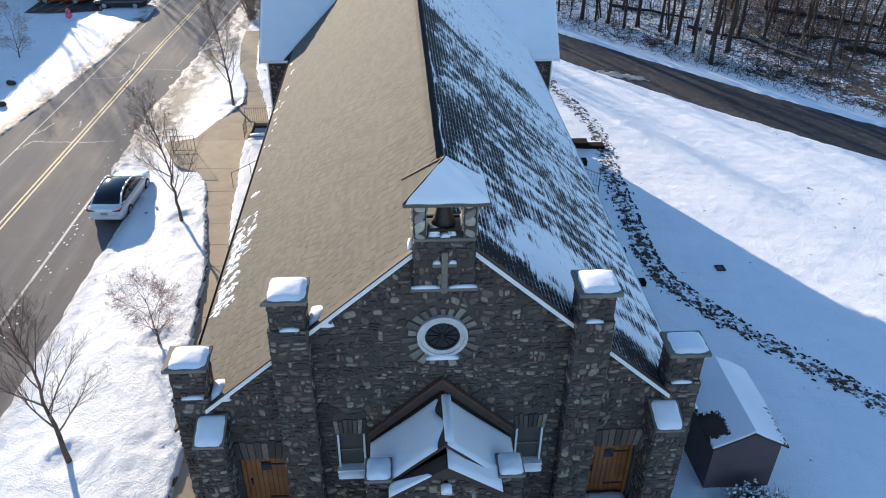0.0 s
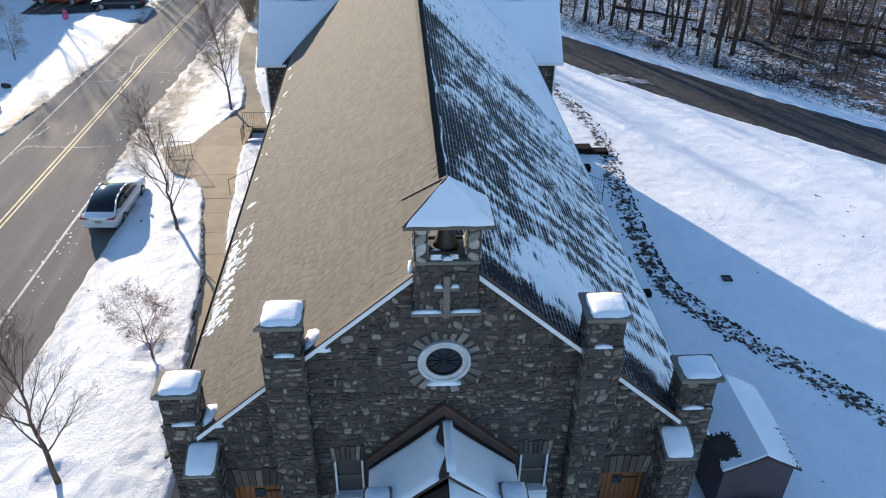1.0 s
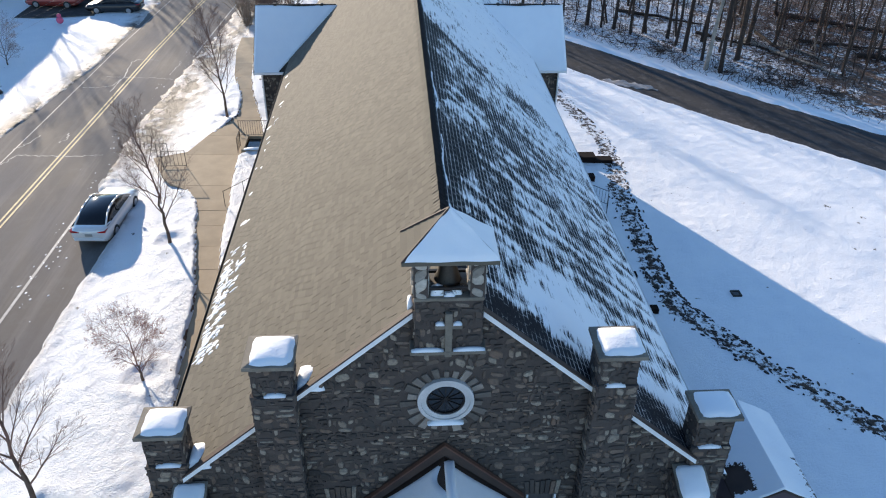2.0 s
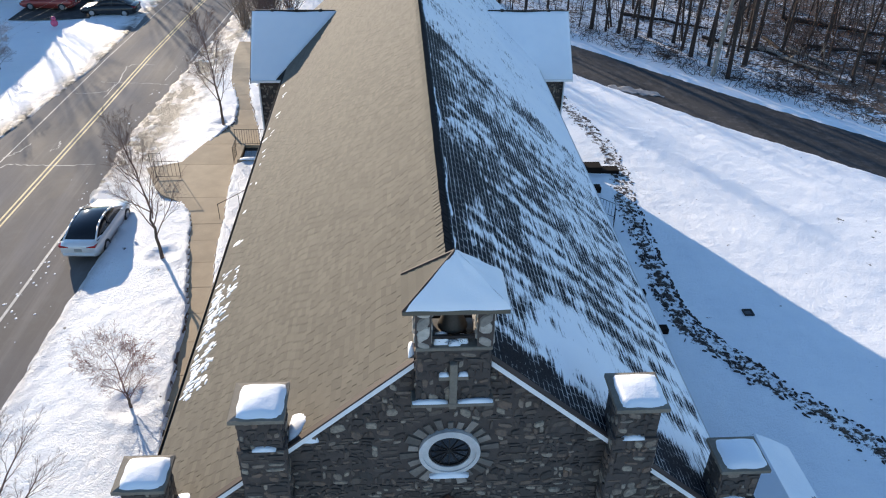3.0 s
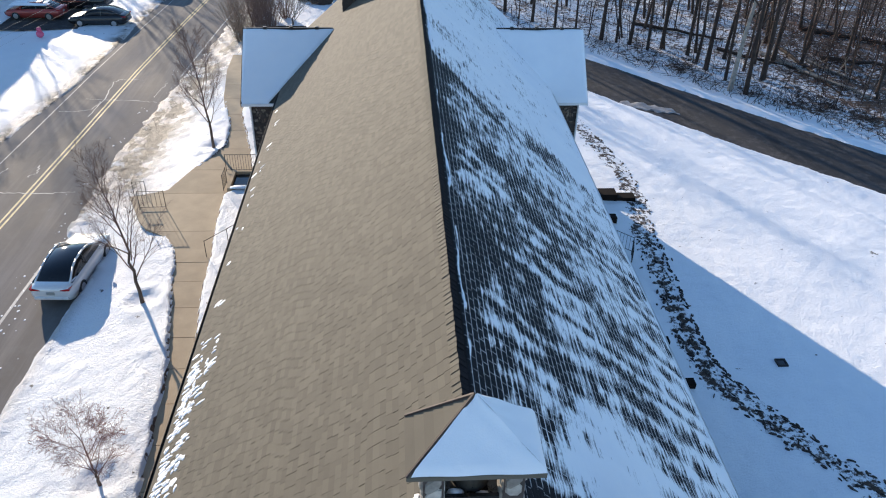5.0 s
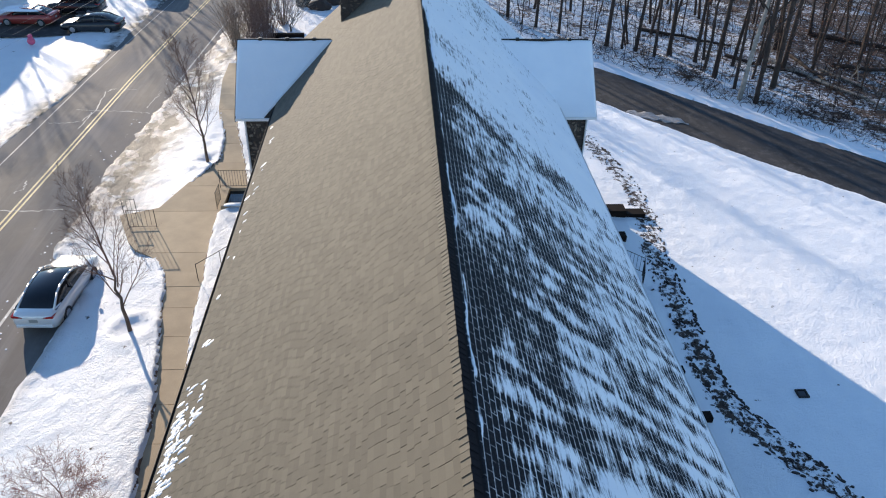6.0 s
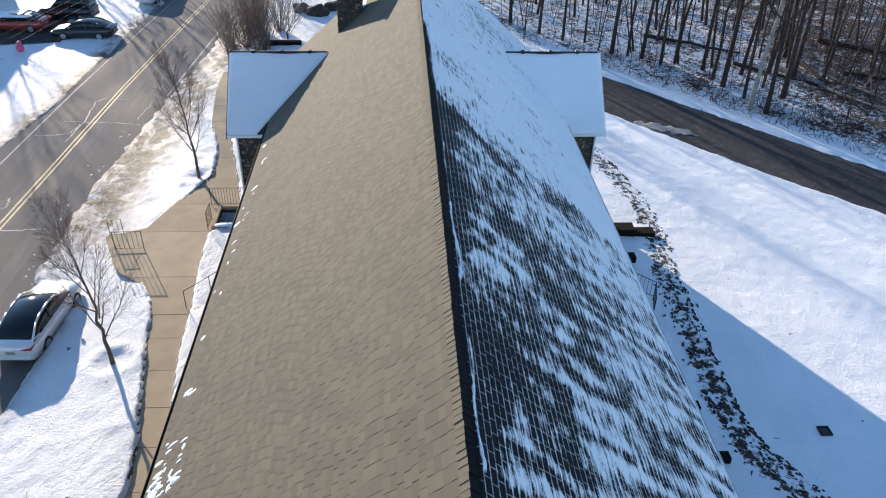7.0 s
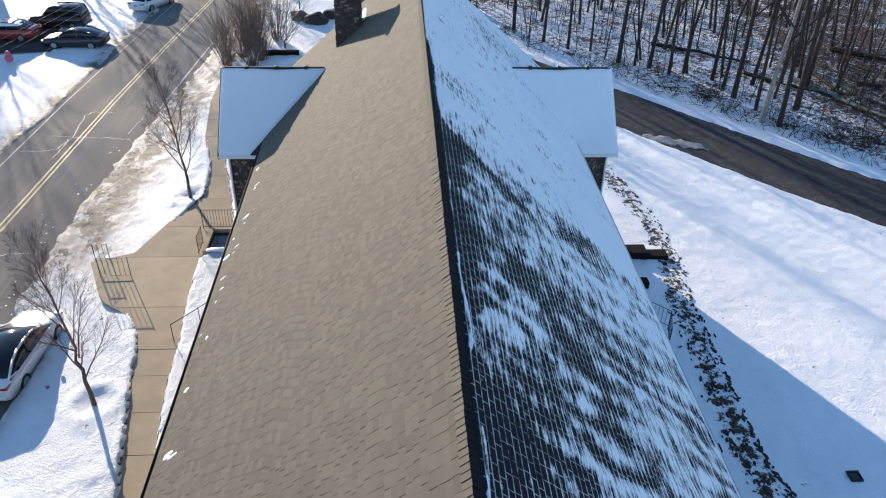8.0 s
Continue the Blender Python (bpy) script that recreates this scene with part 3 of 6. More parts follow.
# ridge caps, each folded over the ridge
cap_me = None
for i in range(262):
    y = 0.75 + i * 0.142
    if cap_me is None:
        bm = bmesh.new()
        w = 0.135
        for s in (-1, 1):
            top = [bm.verts.new(c) for c in ((0, 0, 0.030), (0, 0.16, 0.016), (s * w, 0.16, 0.016 - SLOPE * w), (s * w, 0, 0.030 - SLOPE * w))]
            bot = [bm.verts.new((t.co.x, t.co.y, t.co.z - 0.016)) for t in top]
            bm.faces.new(top if s > 0 else top[::-1])
            for a, b in ((0, 3), (3, 2)):
                bm.faces.new((top[a], top[b], bot[b], bot[a]))
        cap = part("ridge_cap", bm, M_SHINGLE1, church)
        cap_me = cap.data
        # right wing of each cap is coloured darker for its shaded side
        cap_me.materials.append(M_SHADESH)
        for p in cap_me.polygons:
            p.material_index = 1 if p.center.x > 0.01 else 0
    else:
        cap = new("ridge_cap", cap_me)
        attach(cap, church)
    cap.location = (random.uniform(-0.008, 0.008), y, RIDGE + 0.012)

# salt-white cracks across the road, and crumbs of snow along its edge line
CRACKS = [[(-22.6, 39.9), (-21.5, 39.8), (-20.6, 40.1), (-20.3, 41.7)], [(-20.4, 38.9), (-20.3, 41.7), (-20.6, 45.0), (-20.1, 45.5), (-18.5, 45.3)], [(-21.6, 41.9), (-19.6, 41.7), (-17.6, 41.5), (-16.6, 41.3)], [(-17.2, 42.1), (-17.1, 43.4), (-16.9, 45.0)], [(-23.2, 28.2), (-22.7, 29.3), (-21.3, 29.1), (-19.1, 29.0), (-17.8, 29.2)], [(-23.3, 30.1), (-22.8, 30.8), (-22.4, 32.2)], [(-21.1, 30.9), (-20.7, 31.3), (-20.9, 32.4)]]
for ci, pts in enumerate(CRACKS):
    rng = random.Random(900 + ci)
    dense_pts = []
    for (ax, ay), (bx, by) in zip(pts, pts[1:]):
        for k in range(8):
            dense_pts.append((ax + (bx - ax) * k / 8 + rng.gauss(0, 0.05), ay + (by - ay) * k / 8 + rng.gauss(0, 0.05)))
    vs = []
    for i, (x, y) in enumerate(dense_pts):
        x2, y2 = dense_pts[min(i + 1, len(dense_pts) - 1)]
        x1, y1 = dense_pts[max(i - 1, 0)]
        d = Vector((x2 - x1, y2 - y1)).normalized()
        w = rng.uniform(0.012, 0.04)
        z = 1.467 + 0.04 * math.cos((x - float(road_x(y))) * 0.28)
        vs += [(x - d.y * w, y + d.x * w, z), (x + d.y * w, y - d.x * w, z)]
    tagged(mesh_ob("road_crack", vs, grid_faces(len(dense_pts), 2), M_LINE, None), "pale salt-filled crack in the asphalt", "crack", kind="structure")
rng = random.Random(910)
verts, faces = [], []
for i in range(170):
    y = rng.uniform(2, 22) if i % 3 else rng.uniform(22, 50)
    x = float(road_x(y)) + (rng.gauss(3.6, 0.55) if i % 3 else float(road_right(y) - road_x(y)) - abs(rng.gauss(0, 0.6)))
    r = 0.015 + 0.06 * rng.random() ** 2
    z = 1.465 + 0.04 * math.cos((x - float(road_x(y))) * 0.28)
    k = len(verts)
    for j in range(6):
        t = 2 * math.pi * j / 6
        verts.append((x + r * math.cos(t) * rng.uniform(0.6, 1.1), y + 1.3 * r * math.sin(t) * rng.uniform(0.6, 1.1), z))
    verts.append((x, y, z + r * 0.22))
    faces += [(k + j, k + (j + 1) % 6, k + 6) for j in range(6)]
tagged(mesh_ob("snow_crumbs", verts, faces, M_SNOW, None), "crumbs of ploughed snow on the asphalt", "snow", kind="stuff")

# ---- rubble masonry ----
def fill_row(a, b, rng, wide):
    out, x = [], a
    while x < b - 0.02:
        w = rng.choice((rng.uniform(0.10, 0.25), rng.uniform(0.2, 0.6))) * wide
        if b - (x + w) < 0.14:
            w = b - x
        out.append((x, min(x + w, b)))
        x += w
    return out


def masonry(name, z0, z1, spans, place, parent, seed=0, singles=0, pick=None, hmin=0.06, hmax=0.19, wide=0.62, label="", mat=None):
    """Stones proud of a wall. spans(za, zb) gives the free stretches of a course, place(u, v, h) the point h in front of the wall."""
    rng = random.Random(seed)
    verts, faces, single = [], [], []
    z = z0
    while z < z1 - 0.04:
        h = min(rng.uniform(hmin, hmax), z1 - z)
        if z1 - z - h < 0.05:
            h = z1 - z
        for a, b in spans(z, z + h):
            for u0, u1 in fill_row(a, b, rng, wide):
                lo, hi = z + rng.uniform(-0.07, 0.06) * min(1, h / 0.16), z + h + rng.uniform(-0.06, 0.07) * min(1, h / 0.16)
                cu, cv, ru, rv = (u0 + u1) / 2, (lo + hi) / 2, (u1 - u0) / 2 - 0.007, (hi - lo) / 2 - 0.007
                if ru < 0.03 or rv < 0.02:
                    continue
                depth = rng.uniform(0.012, 0.042)
                n, ring0, ring1 = 8, [], []
                lean = rng.uniform(-0.55, 0.55) * rv
                for i in range(n):
                    t = 2 * math.pi * (i + 0.5) / n
                    cx, sy = math.cos(t), math.sin(t)
                    px = math.copysign(abs(cx) ** 0.6, cx) * rng.uniform(0.86, 1.0)
                    py = math.copysign(abs(sy) ** 0.6, sy) * rng.uniform(0.84, 1.0)
                    ring0.append((cu + px * ru, cv + py * rv + lean * px))
                    k = rng.uniform(0.68, 0.9)
                    ring1.append((cu + px * ru * k, cv + py * rv * k + lean * px, depth * rng.uniform(0.75, 1.1)))
                q = [place(u, v, -0.01) for u, v in ring0] + [place(u, v, d) for u, v, d in ring1]
                fs = [(i, (i + 1) % n, n + (i + 1) % n, n + i) for i in range(n)] + [tuple(range(n, 2 * n))]
                if len(single) < singles and pick(cu, cv):
                    single.append((q, fs))
                else:
                    k = len(verts)
                    verts += q
                    faces += [tuple(k + i for i in f) for f in fs]
        z += h
    ob = mesh_ob(name, verts, faces, mat or M_STONE, parent, label=label)
    tagged(ob, kind="stuff")
    for q, fs in single:
        mesh_ob("stone", q, fs, M_STONE1, parent)
    return ob


def cut(spans, holes):
    for h0, h1 in holes:
        out = []
        for a, b in spans:
            if h1 <= a or h0 >= b:
                out.append((a, b))
            else:
                if h0 - a > 0.06:
                    out.append((a, h0))
                if b - h1 > 0.06:
                    out.append((h1, b))
        spans = out
    return spans


ROSE_Z = 9.76


def front_spans(za, zb):
    zm = (za + zb) / 2
    w = min(6.25, (RIDGE - 0.16 - zb) / SLOPE)
    if w < 0.3:
        return []
    holes = [(-4.02, -3.14), (3.14, 4.02)]
    if zb > 8.0:
        holes += [(-7, -5.72), (5.72, 7)]
    dz = abs(zm - ROSE_Z)
    if dz < 0.98:
        k = math.sqrt(0.98 ** 2 - dz ** 2)
        holes.append((-k, k))
    if zb > 11.38:
        holes.append((-0.7, 0.7))
    if zb > 5.16 and za < 7.1:
        holes += [(-2.74, -1.94), (1.94, 2.74)]
    if za < 6.42:
        holes += [(-5.36, -4.0), (4.0, 5.36)]
    if za < 8.4:
        k = min(1.9, max(0.0, (8.5 - zm) / 0.98))
        holes.append((-k, k))
    return cut([(-w, w)], holes)


masonry("stonework", 3.0, 12.6, front_spans, lambda u, v, h: (u, T - h, v), wall_front, 2, 290, lambda u, v: v > 7.6 and abs(u) < 3.1)


def block_stones(name, x0, x1, y0, y1, z0, z1, parent, seed, sides="flrb", **kw):
    """Stones on the upright faces of a block: front, left, right, back."""
    if "f" in sides:
        masonry(name, z0, z1, lambda a, b: [(x0, x1)], lambda u, v, h: (u, y0 - h, v), parent, seed, **kw)
    if "b" in sides:
        masonry(name, z0, z1, lambda a, b: [(x0, x1)], lambda u, v, h: (u, y1 + h, v), parent, seed + 1, **kw)
    if "l" in sides:
        masonry(name, z0, z1, lambda a, b: [(y0, y1)], lambda u, v, h: (x0 - h, u, v), parent, seed + 2, **kw)
    if "r" in sides:
        masonry(name, z0, z1, lambda a, b: [(y0, y1)], lambda u, v, h: (x1 + h, u, v), parent, seed + 3, **kw)


def lintel_fan(x0, x1, z0, z1, n, parent, spread=0.12, y=T):
    """Upright stones over an opening, splayed like a flat arch."""
    for i in range(n):
        a, b = x0 + (x1 - x0) * i / n, x0 + (x1 - x0) * (i + 1) / n
        m = (x0 + x1) / 2
        ta, tb = a + (a - m) * spread, b + (b - m) * spread
        top = z1 + random.uniform(-0.04, 0.04)
        bm = bmesh.new()
        prism(bm, [(a + 0.012, z0), (b - 0.012, z0), (tb - 0.014, top), (ta + 0.014, top)], "y", y - random.uniform(0.03, 0.05), y + 0.02)
        part("voussoir", bm, M_STONE1, parent)


# ---- buttress piers ----
def capped_pier(s, xa, xb, ya, yb, ztop, zstep, zlow, seed, snow_h):
    a, b = sorted((s * xa, s * xb))
    pier = part("pier", boxes((a + 0.04, b - 0.04, ya + 0.06, yb - 0.04, zlow, ztop - 0.12), (a, b, ya, max(yb - 0.3, 0.1), zlow, zstep)), M_MORTAR, church)
    block_stones("stonework", a + 0.05, b - 0.05, ya + 0.06, yb - 0.04, zstep, ztop - 0.12, pier, seed)
    block_stones("stonework", a, b, ya, 0.02, zlow + (1.0 if zlow < 4 else 0), zstep, pier, seed + 7, "flr", hmin=0.07, hmax=0.2)
    for x, q in ((a, -1), (b, 1)):
        masonry("stonework", max(zlow, roof_z(x) - 0.3), zstep, lambda za, zb: [(0.02, yb - 0.3)], lambda u, v, h, x=x, q=q: (x + q * h, u, v), pier, seed + 11)
    bm = bmesh.new()
    m = 0.07
    cx, cy, w, d = (a + b) / 2, (ya + yb) / 2, (b - a) / 2 + m, (yb - ya) / 2 + m
    prism(bm, [(cx - w, cy - d), (cx + w, cy - d), (cx + w, cy + d), (cx - w, cy + d)], "z", ztop - 0.12, ztop - 0.03)
    tops = [bm.verts.new((cx + i * w * 0.98, cy + j * d * 0.98, ztop - 0.03)) for i, j in ((-1, -1), (1, -1), (1, 1), (-1, 1))]
    apex = bm.verts.new((cx, cy, ztop + 0.10))
    for i in range(4):
        bm.faces.new((tops[i], tops[(i + 1) % 4], apex))
    part("cap", bm, M_CAPSTONE, pier, "weathered stone cap")
    lean = 0.10 if s < 0 else 0.03
    x0, x1 = (cx - w + lean, cx + w - 0.03) if s < 0 else (cx - w + 0.08, cx + w - 0.02)
    pile = snow_pile("cap_snow", x0, x1, cy - d + 0.04, cy + d - 0.06, ztop - 0.03, snow_h, None, seed)
    tagged(pile, "thick white cushion of snow lying on a pier cap", "snow", "snow on the pier caps")
    return pier


for s in (-1, 1):
    capped_pier(s, 3.14, 4.02, -0.36, 0.52, 11.2, 10.32, 2.0, 40 + s, 0.145)
    capped_pier(s, 5.72, 6.62, -0.08, 0.72, 9.06, 8.05, 1.0, 60 + s, 0.14)
    a, b = sorted((s * 5.40, s * 6.08))
    bm = bmesh.new()
    prism(bm, [(-0.06, 0.8), (-0.06, 7.42), (-0.80, 7.16), (-0.80, 0.8)], "x", a, b)
    low = part("buttress", bm, M_MORTAR, church)
    block_stones("stonework", a, b, -0.80, -0.02, 2.5, 7.12, low, 80 + s, "flr", hmin=0.07, hmax=0.2)
    bm = bmesh.new()
    prism(bm, [(-0.03, 7.42), (-0.03, 7.48), (-0.88, 7.19), (-0.88, 7.12)], "x", a - 0.04, b + 0.04)
    part("cap", bm, M_CAPSTONE, low)
    tagged(snow_pile("buttress_snow", a, b, -0.86, -0.06, 7.20, 0.13, None, 90 + s, 0.26), "flat pad of snow on a sloping buttress cap", "snow", "snow on the buttress caps")
    for k, (x0, x1, y0, y1, z) in enumerate(((3.3, 3.75, -0.36, -0.30, 10.32), (5.85, 6.4, -0.08, -0.02, 8.05))):
        a, b = sorted((s * x0, s * x1))
        tagged(snow_pile("ledge_snow", a, b, y0 - 0.04, y1 + 0.04, z, 0.07, None, 100 + k + s, n=7), "small strip of snow on a pier ledge", "snow")

# ---- white rake boards and gutters ----
for s in (-1, 1):
    for xa, xb in ((0.70, 3.12), (4.04, 5.86)):
        bm = bmesh.new()
        q = [(s * xa, roof_z(xa) - 0.02), (s * xb, roof_z(xb) - 0.02), (s * xb, roof_z(xb) - 0.17), (s * xa, roof_z(xa) - 0.17)]
        prism(bm, q, "y", -0.14, 0.012)
        part("rake_board", bm, M_WHITE, church, "white painted rake board")
        bm = bmesh.new()
        q = [(s * xa, roof_z(xa) + 0.03), (s * xb, roof_z(xb) + 0.03), (s * xb, roof_z(xb) - 0.016), (s * xa, roof_z(xa) - 0.016)]
        prism(bm, q, "y", -0.17, -0.03)
        part("drip_edge", bm, M_DARKCAP, church)
    bm = bmesh.new()
    zg = roof_z(EAVE)
    prism(bm, [(s * (EAVE + u), zg + w) for u, w in ((0, -0.03), (0.012, -0.03), (0.016, -0.10), (0.085, -0.10), (0.098, -0.03), (0.112, -0.03), (0.1, -0.125), (0, -0.135))], "y", 0.5, 29.1)
    part("gutter", bm, M_GUTTER if s < 0 else M_WHITE, church)
for x, y, z, w, h, seed in ((-2.86, 0.2, 10.2, 0.42, 0.3, 1), (-5.5, 0.2, 7.95, 0.36, 0.3, 2)):
    pile = snow_pile("roof_corner_snow", x - w * 0.7, x + w * 0.8, y - 0.25, y + 0.45, z - 0.06, h, None, 120 + seed)
    tagged(pile, "clump of snow caught behind a pier on the roof", "snow")

# ---- rose window ----
rose = empty("rose_window", (0, 0, ROSE_Z), "round dark window in a wide white painted ring", "window")


def ring(bm, r0, r1, y0, y1, n=40):
    vs = []
    for i in range(n):
        t = 2 * math.pi * i / n
        vs.append([bm.verts.new((r * math.cos(t), y, ROSE_Z + r * math.sin(t))) for r, y in ((r0, y0), (r1, y0), (r1, y1), (r0, y1))])
    for i in range(n):
        a, b = vs[i], vs[(i + 1) % n]
        for j in range(4):
            k = (j + 1) % 4
            bm.faces.new((a[j], b[j], b[k], a[k]))


bm = bmesh.new()
ring(bm, 0.42, 0.53, -0.055, 0.15)
ring(bm, 0.53, 0.61, -0.09, 0.15)
part("window_frame", bm, plain("weathered_white_paint", (0.55, 0.54, 0.53), 0.6, coarse=3, fine=40, vary=0.18, bump=0.2), rose)
bm = bmesh.new()
ring(bm, 0.38, 0.43, -0.03, 0.15)
part("inner_ring", bm, M_METAL, rose)
bm = bmesh.new()
bmesh.ops.create_circle(bm, cap_ends=True, radius=0.40, segments=32, matrix=Matrix.Translation((0, 0.005, ROSE_Z)) @ Matrix.Rotation(math.pi / 2, 4, "X"))
part("pane", bm, M_GLASS, rose)
for i in range(6):
    t = math.pi * i / 6
    bm = bmesh.new()
    rod(bm, (-0.39 * math.cos(t), -0.01, ROSE_Z - 0.39 * math.sin(t)), (0.39 * math.cos(t), -0.01, ROSE_Z + 0.39 * math.sin(t)), 0.012, sides=4)
    part("mullion", bm, M_METAL, rose)
for i in range(22):
    t0, t1 = 2 * math.pi * (i + random.uniform(0.08, 0.24)) / 22, 2 * math.pi * (i + random.uniform(0.72, 0.92)) / 22
    r1 = random.uniform(0.80, 1.0)
    bm = bmesh.new()
    poly = [(r * math.cos(t), ROSE_Z + r * math.sin(t)) for r, t in ((0.63, t0), (r1, t0 + 0.01), (r1, t1 - 0.01), (0.63, t1))]
    prism(bm, poly, "y", T - random.uniform(0.03, 0.05), T + 0.01)
    part("voussoir", bm, M_ROSESTONE, wall_front)
tagged(snow_pile("sill_snow", -0.4, 0.4, -0.16, 0.0, ROSE_Z - 0.63, 0.1, None, 7, n=9), "snow lying on the lower rim of the round window", "snow")

# ---- bell cote ----
cote = empty("bell_cote", (0, 0.2, 11.4), "small stone bell cote with a hipped roof on the gable", "bell cote")
body = part("body", boxes((-0.66, 0.66, -0.28, 0.7, 11.35, 12.62)), M_MORTAR, cote)
block_stones("stonework", -0.66, 0.66, -0.28, 0.7, 11.42, 12.6, body, 140, hmin=0.1, hmax=0.22)
part("sill", boxes((-0.68, 0.68, -0.30, 0.72, 12.6, 12.68), bevel=0.015), M_CAPSTONE, cote)
for s in (-1, 1):
    a, b = sorted((s * 0.40, s * 0.68))
    post = part("post", boxes((a, b, -0.28, 0.46, 12.69, 13.6)), M_MORTAR, cote)
    block_stones("stonework", a, b, -0.28, 0.46, 12.7, 13.6, post, 150 + s, hmin=0.14, hmax=0.26, wide=1.4, mat=M_PALESTONE)
bm = bmesh.new()
corners = [(-0.9, -0.52), (0.9, -0.52), (0.9, 0.55), (-0.9, 0.55)]
lo = [bm.verts.new((x, y, 13.58)) for x, y in corners]
mid = [bm.verts.new((x, y, 13.65)) for x, y in corners]
top = bm.verts.new((0, 0.2, 14.36))
bm.faces.new(lo[::-1])
for i in range(4):
    j = (i + 1) % 4
    bm.faces.new((lo[i], lo[j], mid[j], mid[i]))
    bm.faces.new((mid[i], mid[j], top))
cote_roof = part("roof", bm, M_SHINGLE1, cote, "hipped brown shingle roof")
for i, (x, y) in enumerate(corners):
    if i in (1, 2):
        continue
    bm = bmesh.new()
    rod(bm, (x, y, 13.67), (0, 0.2, 14.38), 0.024, 0.03, 5)
    part("hip_cap", bm, M_DARKCAP, cote)
# courses on the bare side
for r in range(7):
    f0, f1 = r / 7.0, (r + 1) / 7.0
    bm = bmesh.new()
    p0, p1 = Vector((-0.9, -0.52, 13.65)), Vector((-0.9, 0.55, 13.65))
    t = Vector((0, 0.2, 14.36))
    n = Vector((-0.67, 0, 0.74))
    q = [p0.lerp(t, f0) + n * 0.018, p1.lerp(t, f0) + n * 0.018, p1.lerp(t, f1) + n * 0.006, p0.lerp(t, f1) + n * 0.006]
    vs = [bm.verts.new(c) for c in q] + [bm.verts.new(c - n * 0.02) for c in q]
    bm.faces.new(vs[:4])
    bm.faces.new((vs[0], vs[1], vs[5], vs[4]))
    part("shingle_course", bm, M_SHINGLE1, cote_roof)
# snow sheet on two faces of the little roof
vs, n = [], 16
faces_c = []
for f0, f1 in (((-0.84, -0.52), (0.9, -0.52)), ((0.9, -0.52), (0.9, 0.55))):
    k0 = len(vs)
    for i in range(n):
        for j in range(n):
            a = Vector((*f0, 13.66)).lerp(Vector((*f1, 13.66)), i / (n - 1))
            p = a.lerp(Vector((0.02, 0.2, 14.36)), j / (n - 1) * 0.985)
            h = 0.045 + 0.008 * math.sin(i * 0.9 + j * 0.7) - (0.04 if j == 0 else 0)
            vs.append((p.x, p.y, p.z + h))
    faces_c += [tuple(k0 + q for q in f) for f in grid_faces(n, n)]
tagged(mesh_ob("cote_snow", vs, faces_c, M_SNOWROOF, None, True), "smooth snow sheet on the shaded faces of the bell cote roof", "snow")
bell = empty("bell", (0, 0.2, 12.75), "old bronze church bell hanging in the cote", "bell")
bm = bmesh.new()
prof = [(0.03, 0.5), (0.10, 0.49), (0.15, 0.42), (0.17, 0.28), (0.205, 0.14), (0.26, 0.03), (0.27, 0.0), (0.24, 0.0), (0.15, 0.3), (0.0, 0.42)]
rings = [[bm.verts.new((r * math.cos(2 * math.pi * i / 20), 0.2 + r * math.sin(2 * math.pi * i / 20), 12.8 + z * 1.2)) for i in range(20)] for r, z in prof[:-1]]
for a, b in zip(rings, rings[1:]):
    for i in range(20):
        bm.faces.new((a[i], a[(i + 1) % 20], b[(i + 1) % 20], b[i]))
bm.faces.new(rings[0])
part("bell_body", bm, M_BRONZE, bell, smooth=True)
part("yoke", boxes((-0.42, 0.42, 0.13, 0.27, 13.38, 13.5), bevel=0.02), M_METAL, bell)
bm = bmesh.new()
rod(bm, (0, 0.2, 13.1), (0, 0.2, 12.76), 0.02, 0.04)
part("clapper", bm, M_METAL, bell)
for y in (-0.2, 0.38):
    part("frame_rail", boxes((-0.4, 0.4, y, y + 0.06, 12.80, 12.86)), M_METAL, bell)
for a, b, y0, y1, h, sd in ((-0.36, -0.08, -0.22, 0.02, 0.20, 9), (0.04, 0.26, -0.2, 0.0, 0.14, 10), (-0.1, 0.12, -0.26, -0.1, 0.08, 12)):
    tagged(snow_pile("cote_sill_snow", a, b, y0, y1, 12.68, h, None, sd, n=9), "lump of snow on the bell opening's sill", "snow")
nest = Limbs(46)
for k in range(40):
    ang = nest.rng.random() * 6.28
    nest.limb(Vector((nest.rng.uniform(-0.3, 0.3), nest.rng.uniform(-0.2, 0.1), 12.70)), Vector((math.cos(ang), math.sin(ang) * 0.5, nest.rng.uniform(0.1, 0.7))), nest.rng.uniform(0.1, 0.25), 0.006, 2, TWIGS)
tagged(mesh_ob("twig_nest", nest.v, nest.f, M_TIMBER, None), "untidy nest of dark twigs below the bell", "nest")
tagged(snow_pile("cote_corner_snow", -0.80, -0.67, 0.0, 0.35, roof_z(0.74) - 0.02, 0.2, None, 13, n=8), "upright wedge of snow against the bell cote", "snow")
part("lintel_ledge", boxes((-0.76, 0.76, -0.40, 0.02, 11.34, 11.43), bevel=0.015), M_CAPSTONE, cote)
cross = empty("stone_cross", (0, -0.3, 11.4), "plain stone cross in relief on the gable", "cross")
part("upright", boxes((-0.07, 0.07, -0.39, -0.27, 11.28, 12.36), bevel=0.012), M_CAPSTONE, cross)
part("crossbar", boxes((-0.27, 0.27, -0.38, -0.27, 11.98, 12.08), bevel=0.012), M_CAPSTONE, cross)
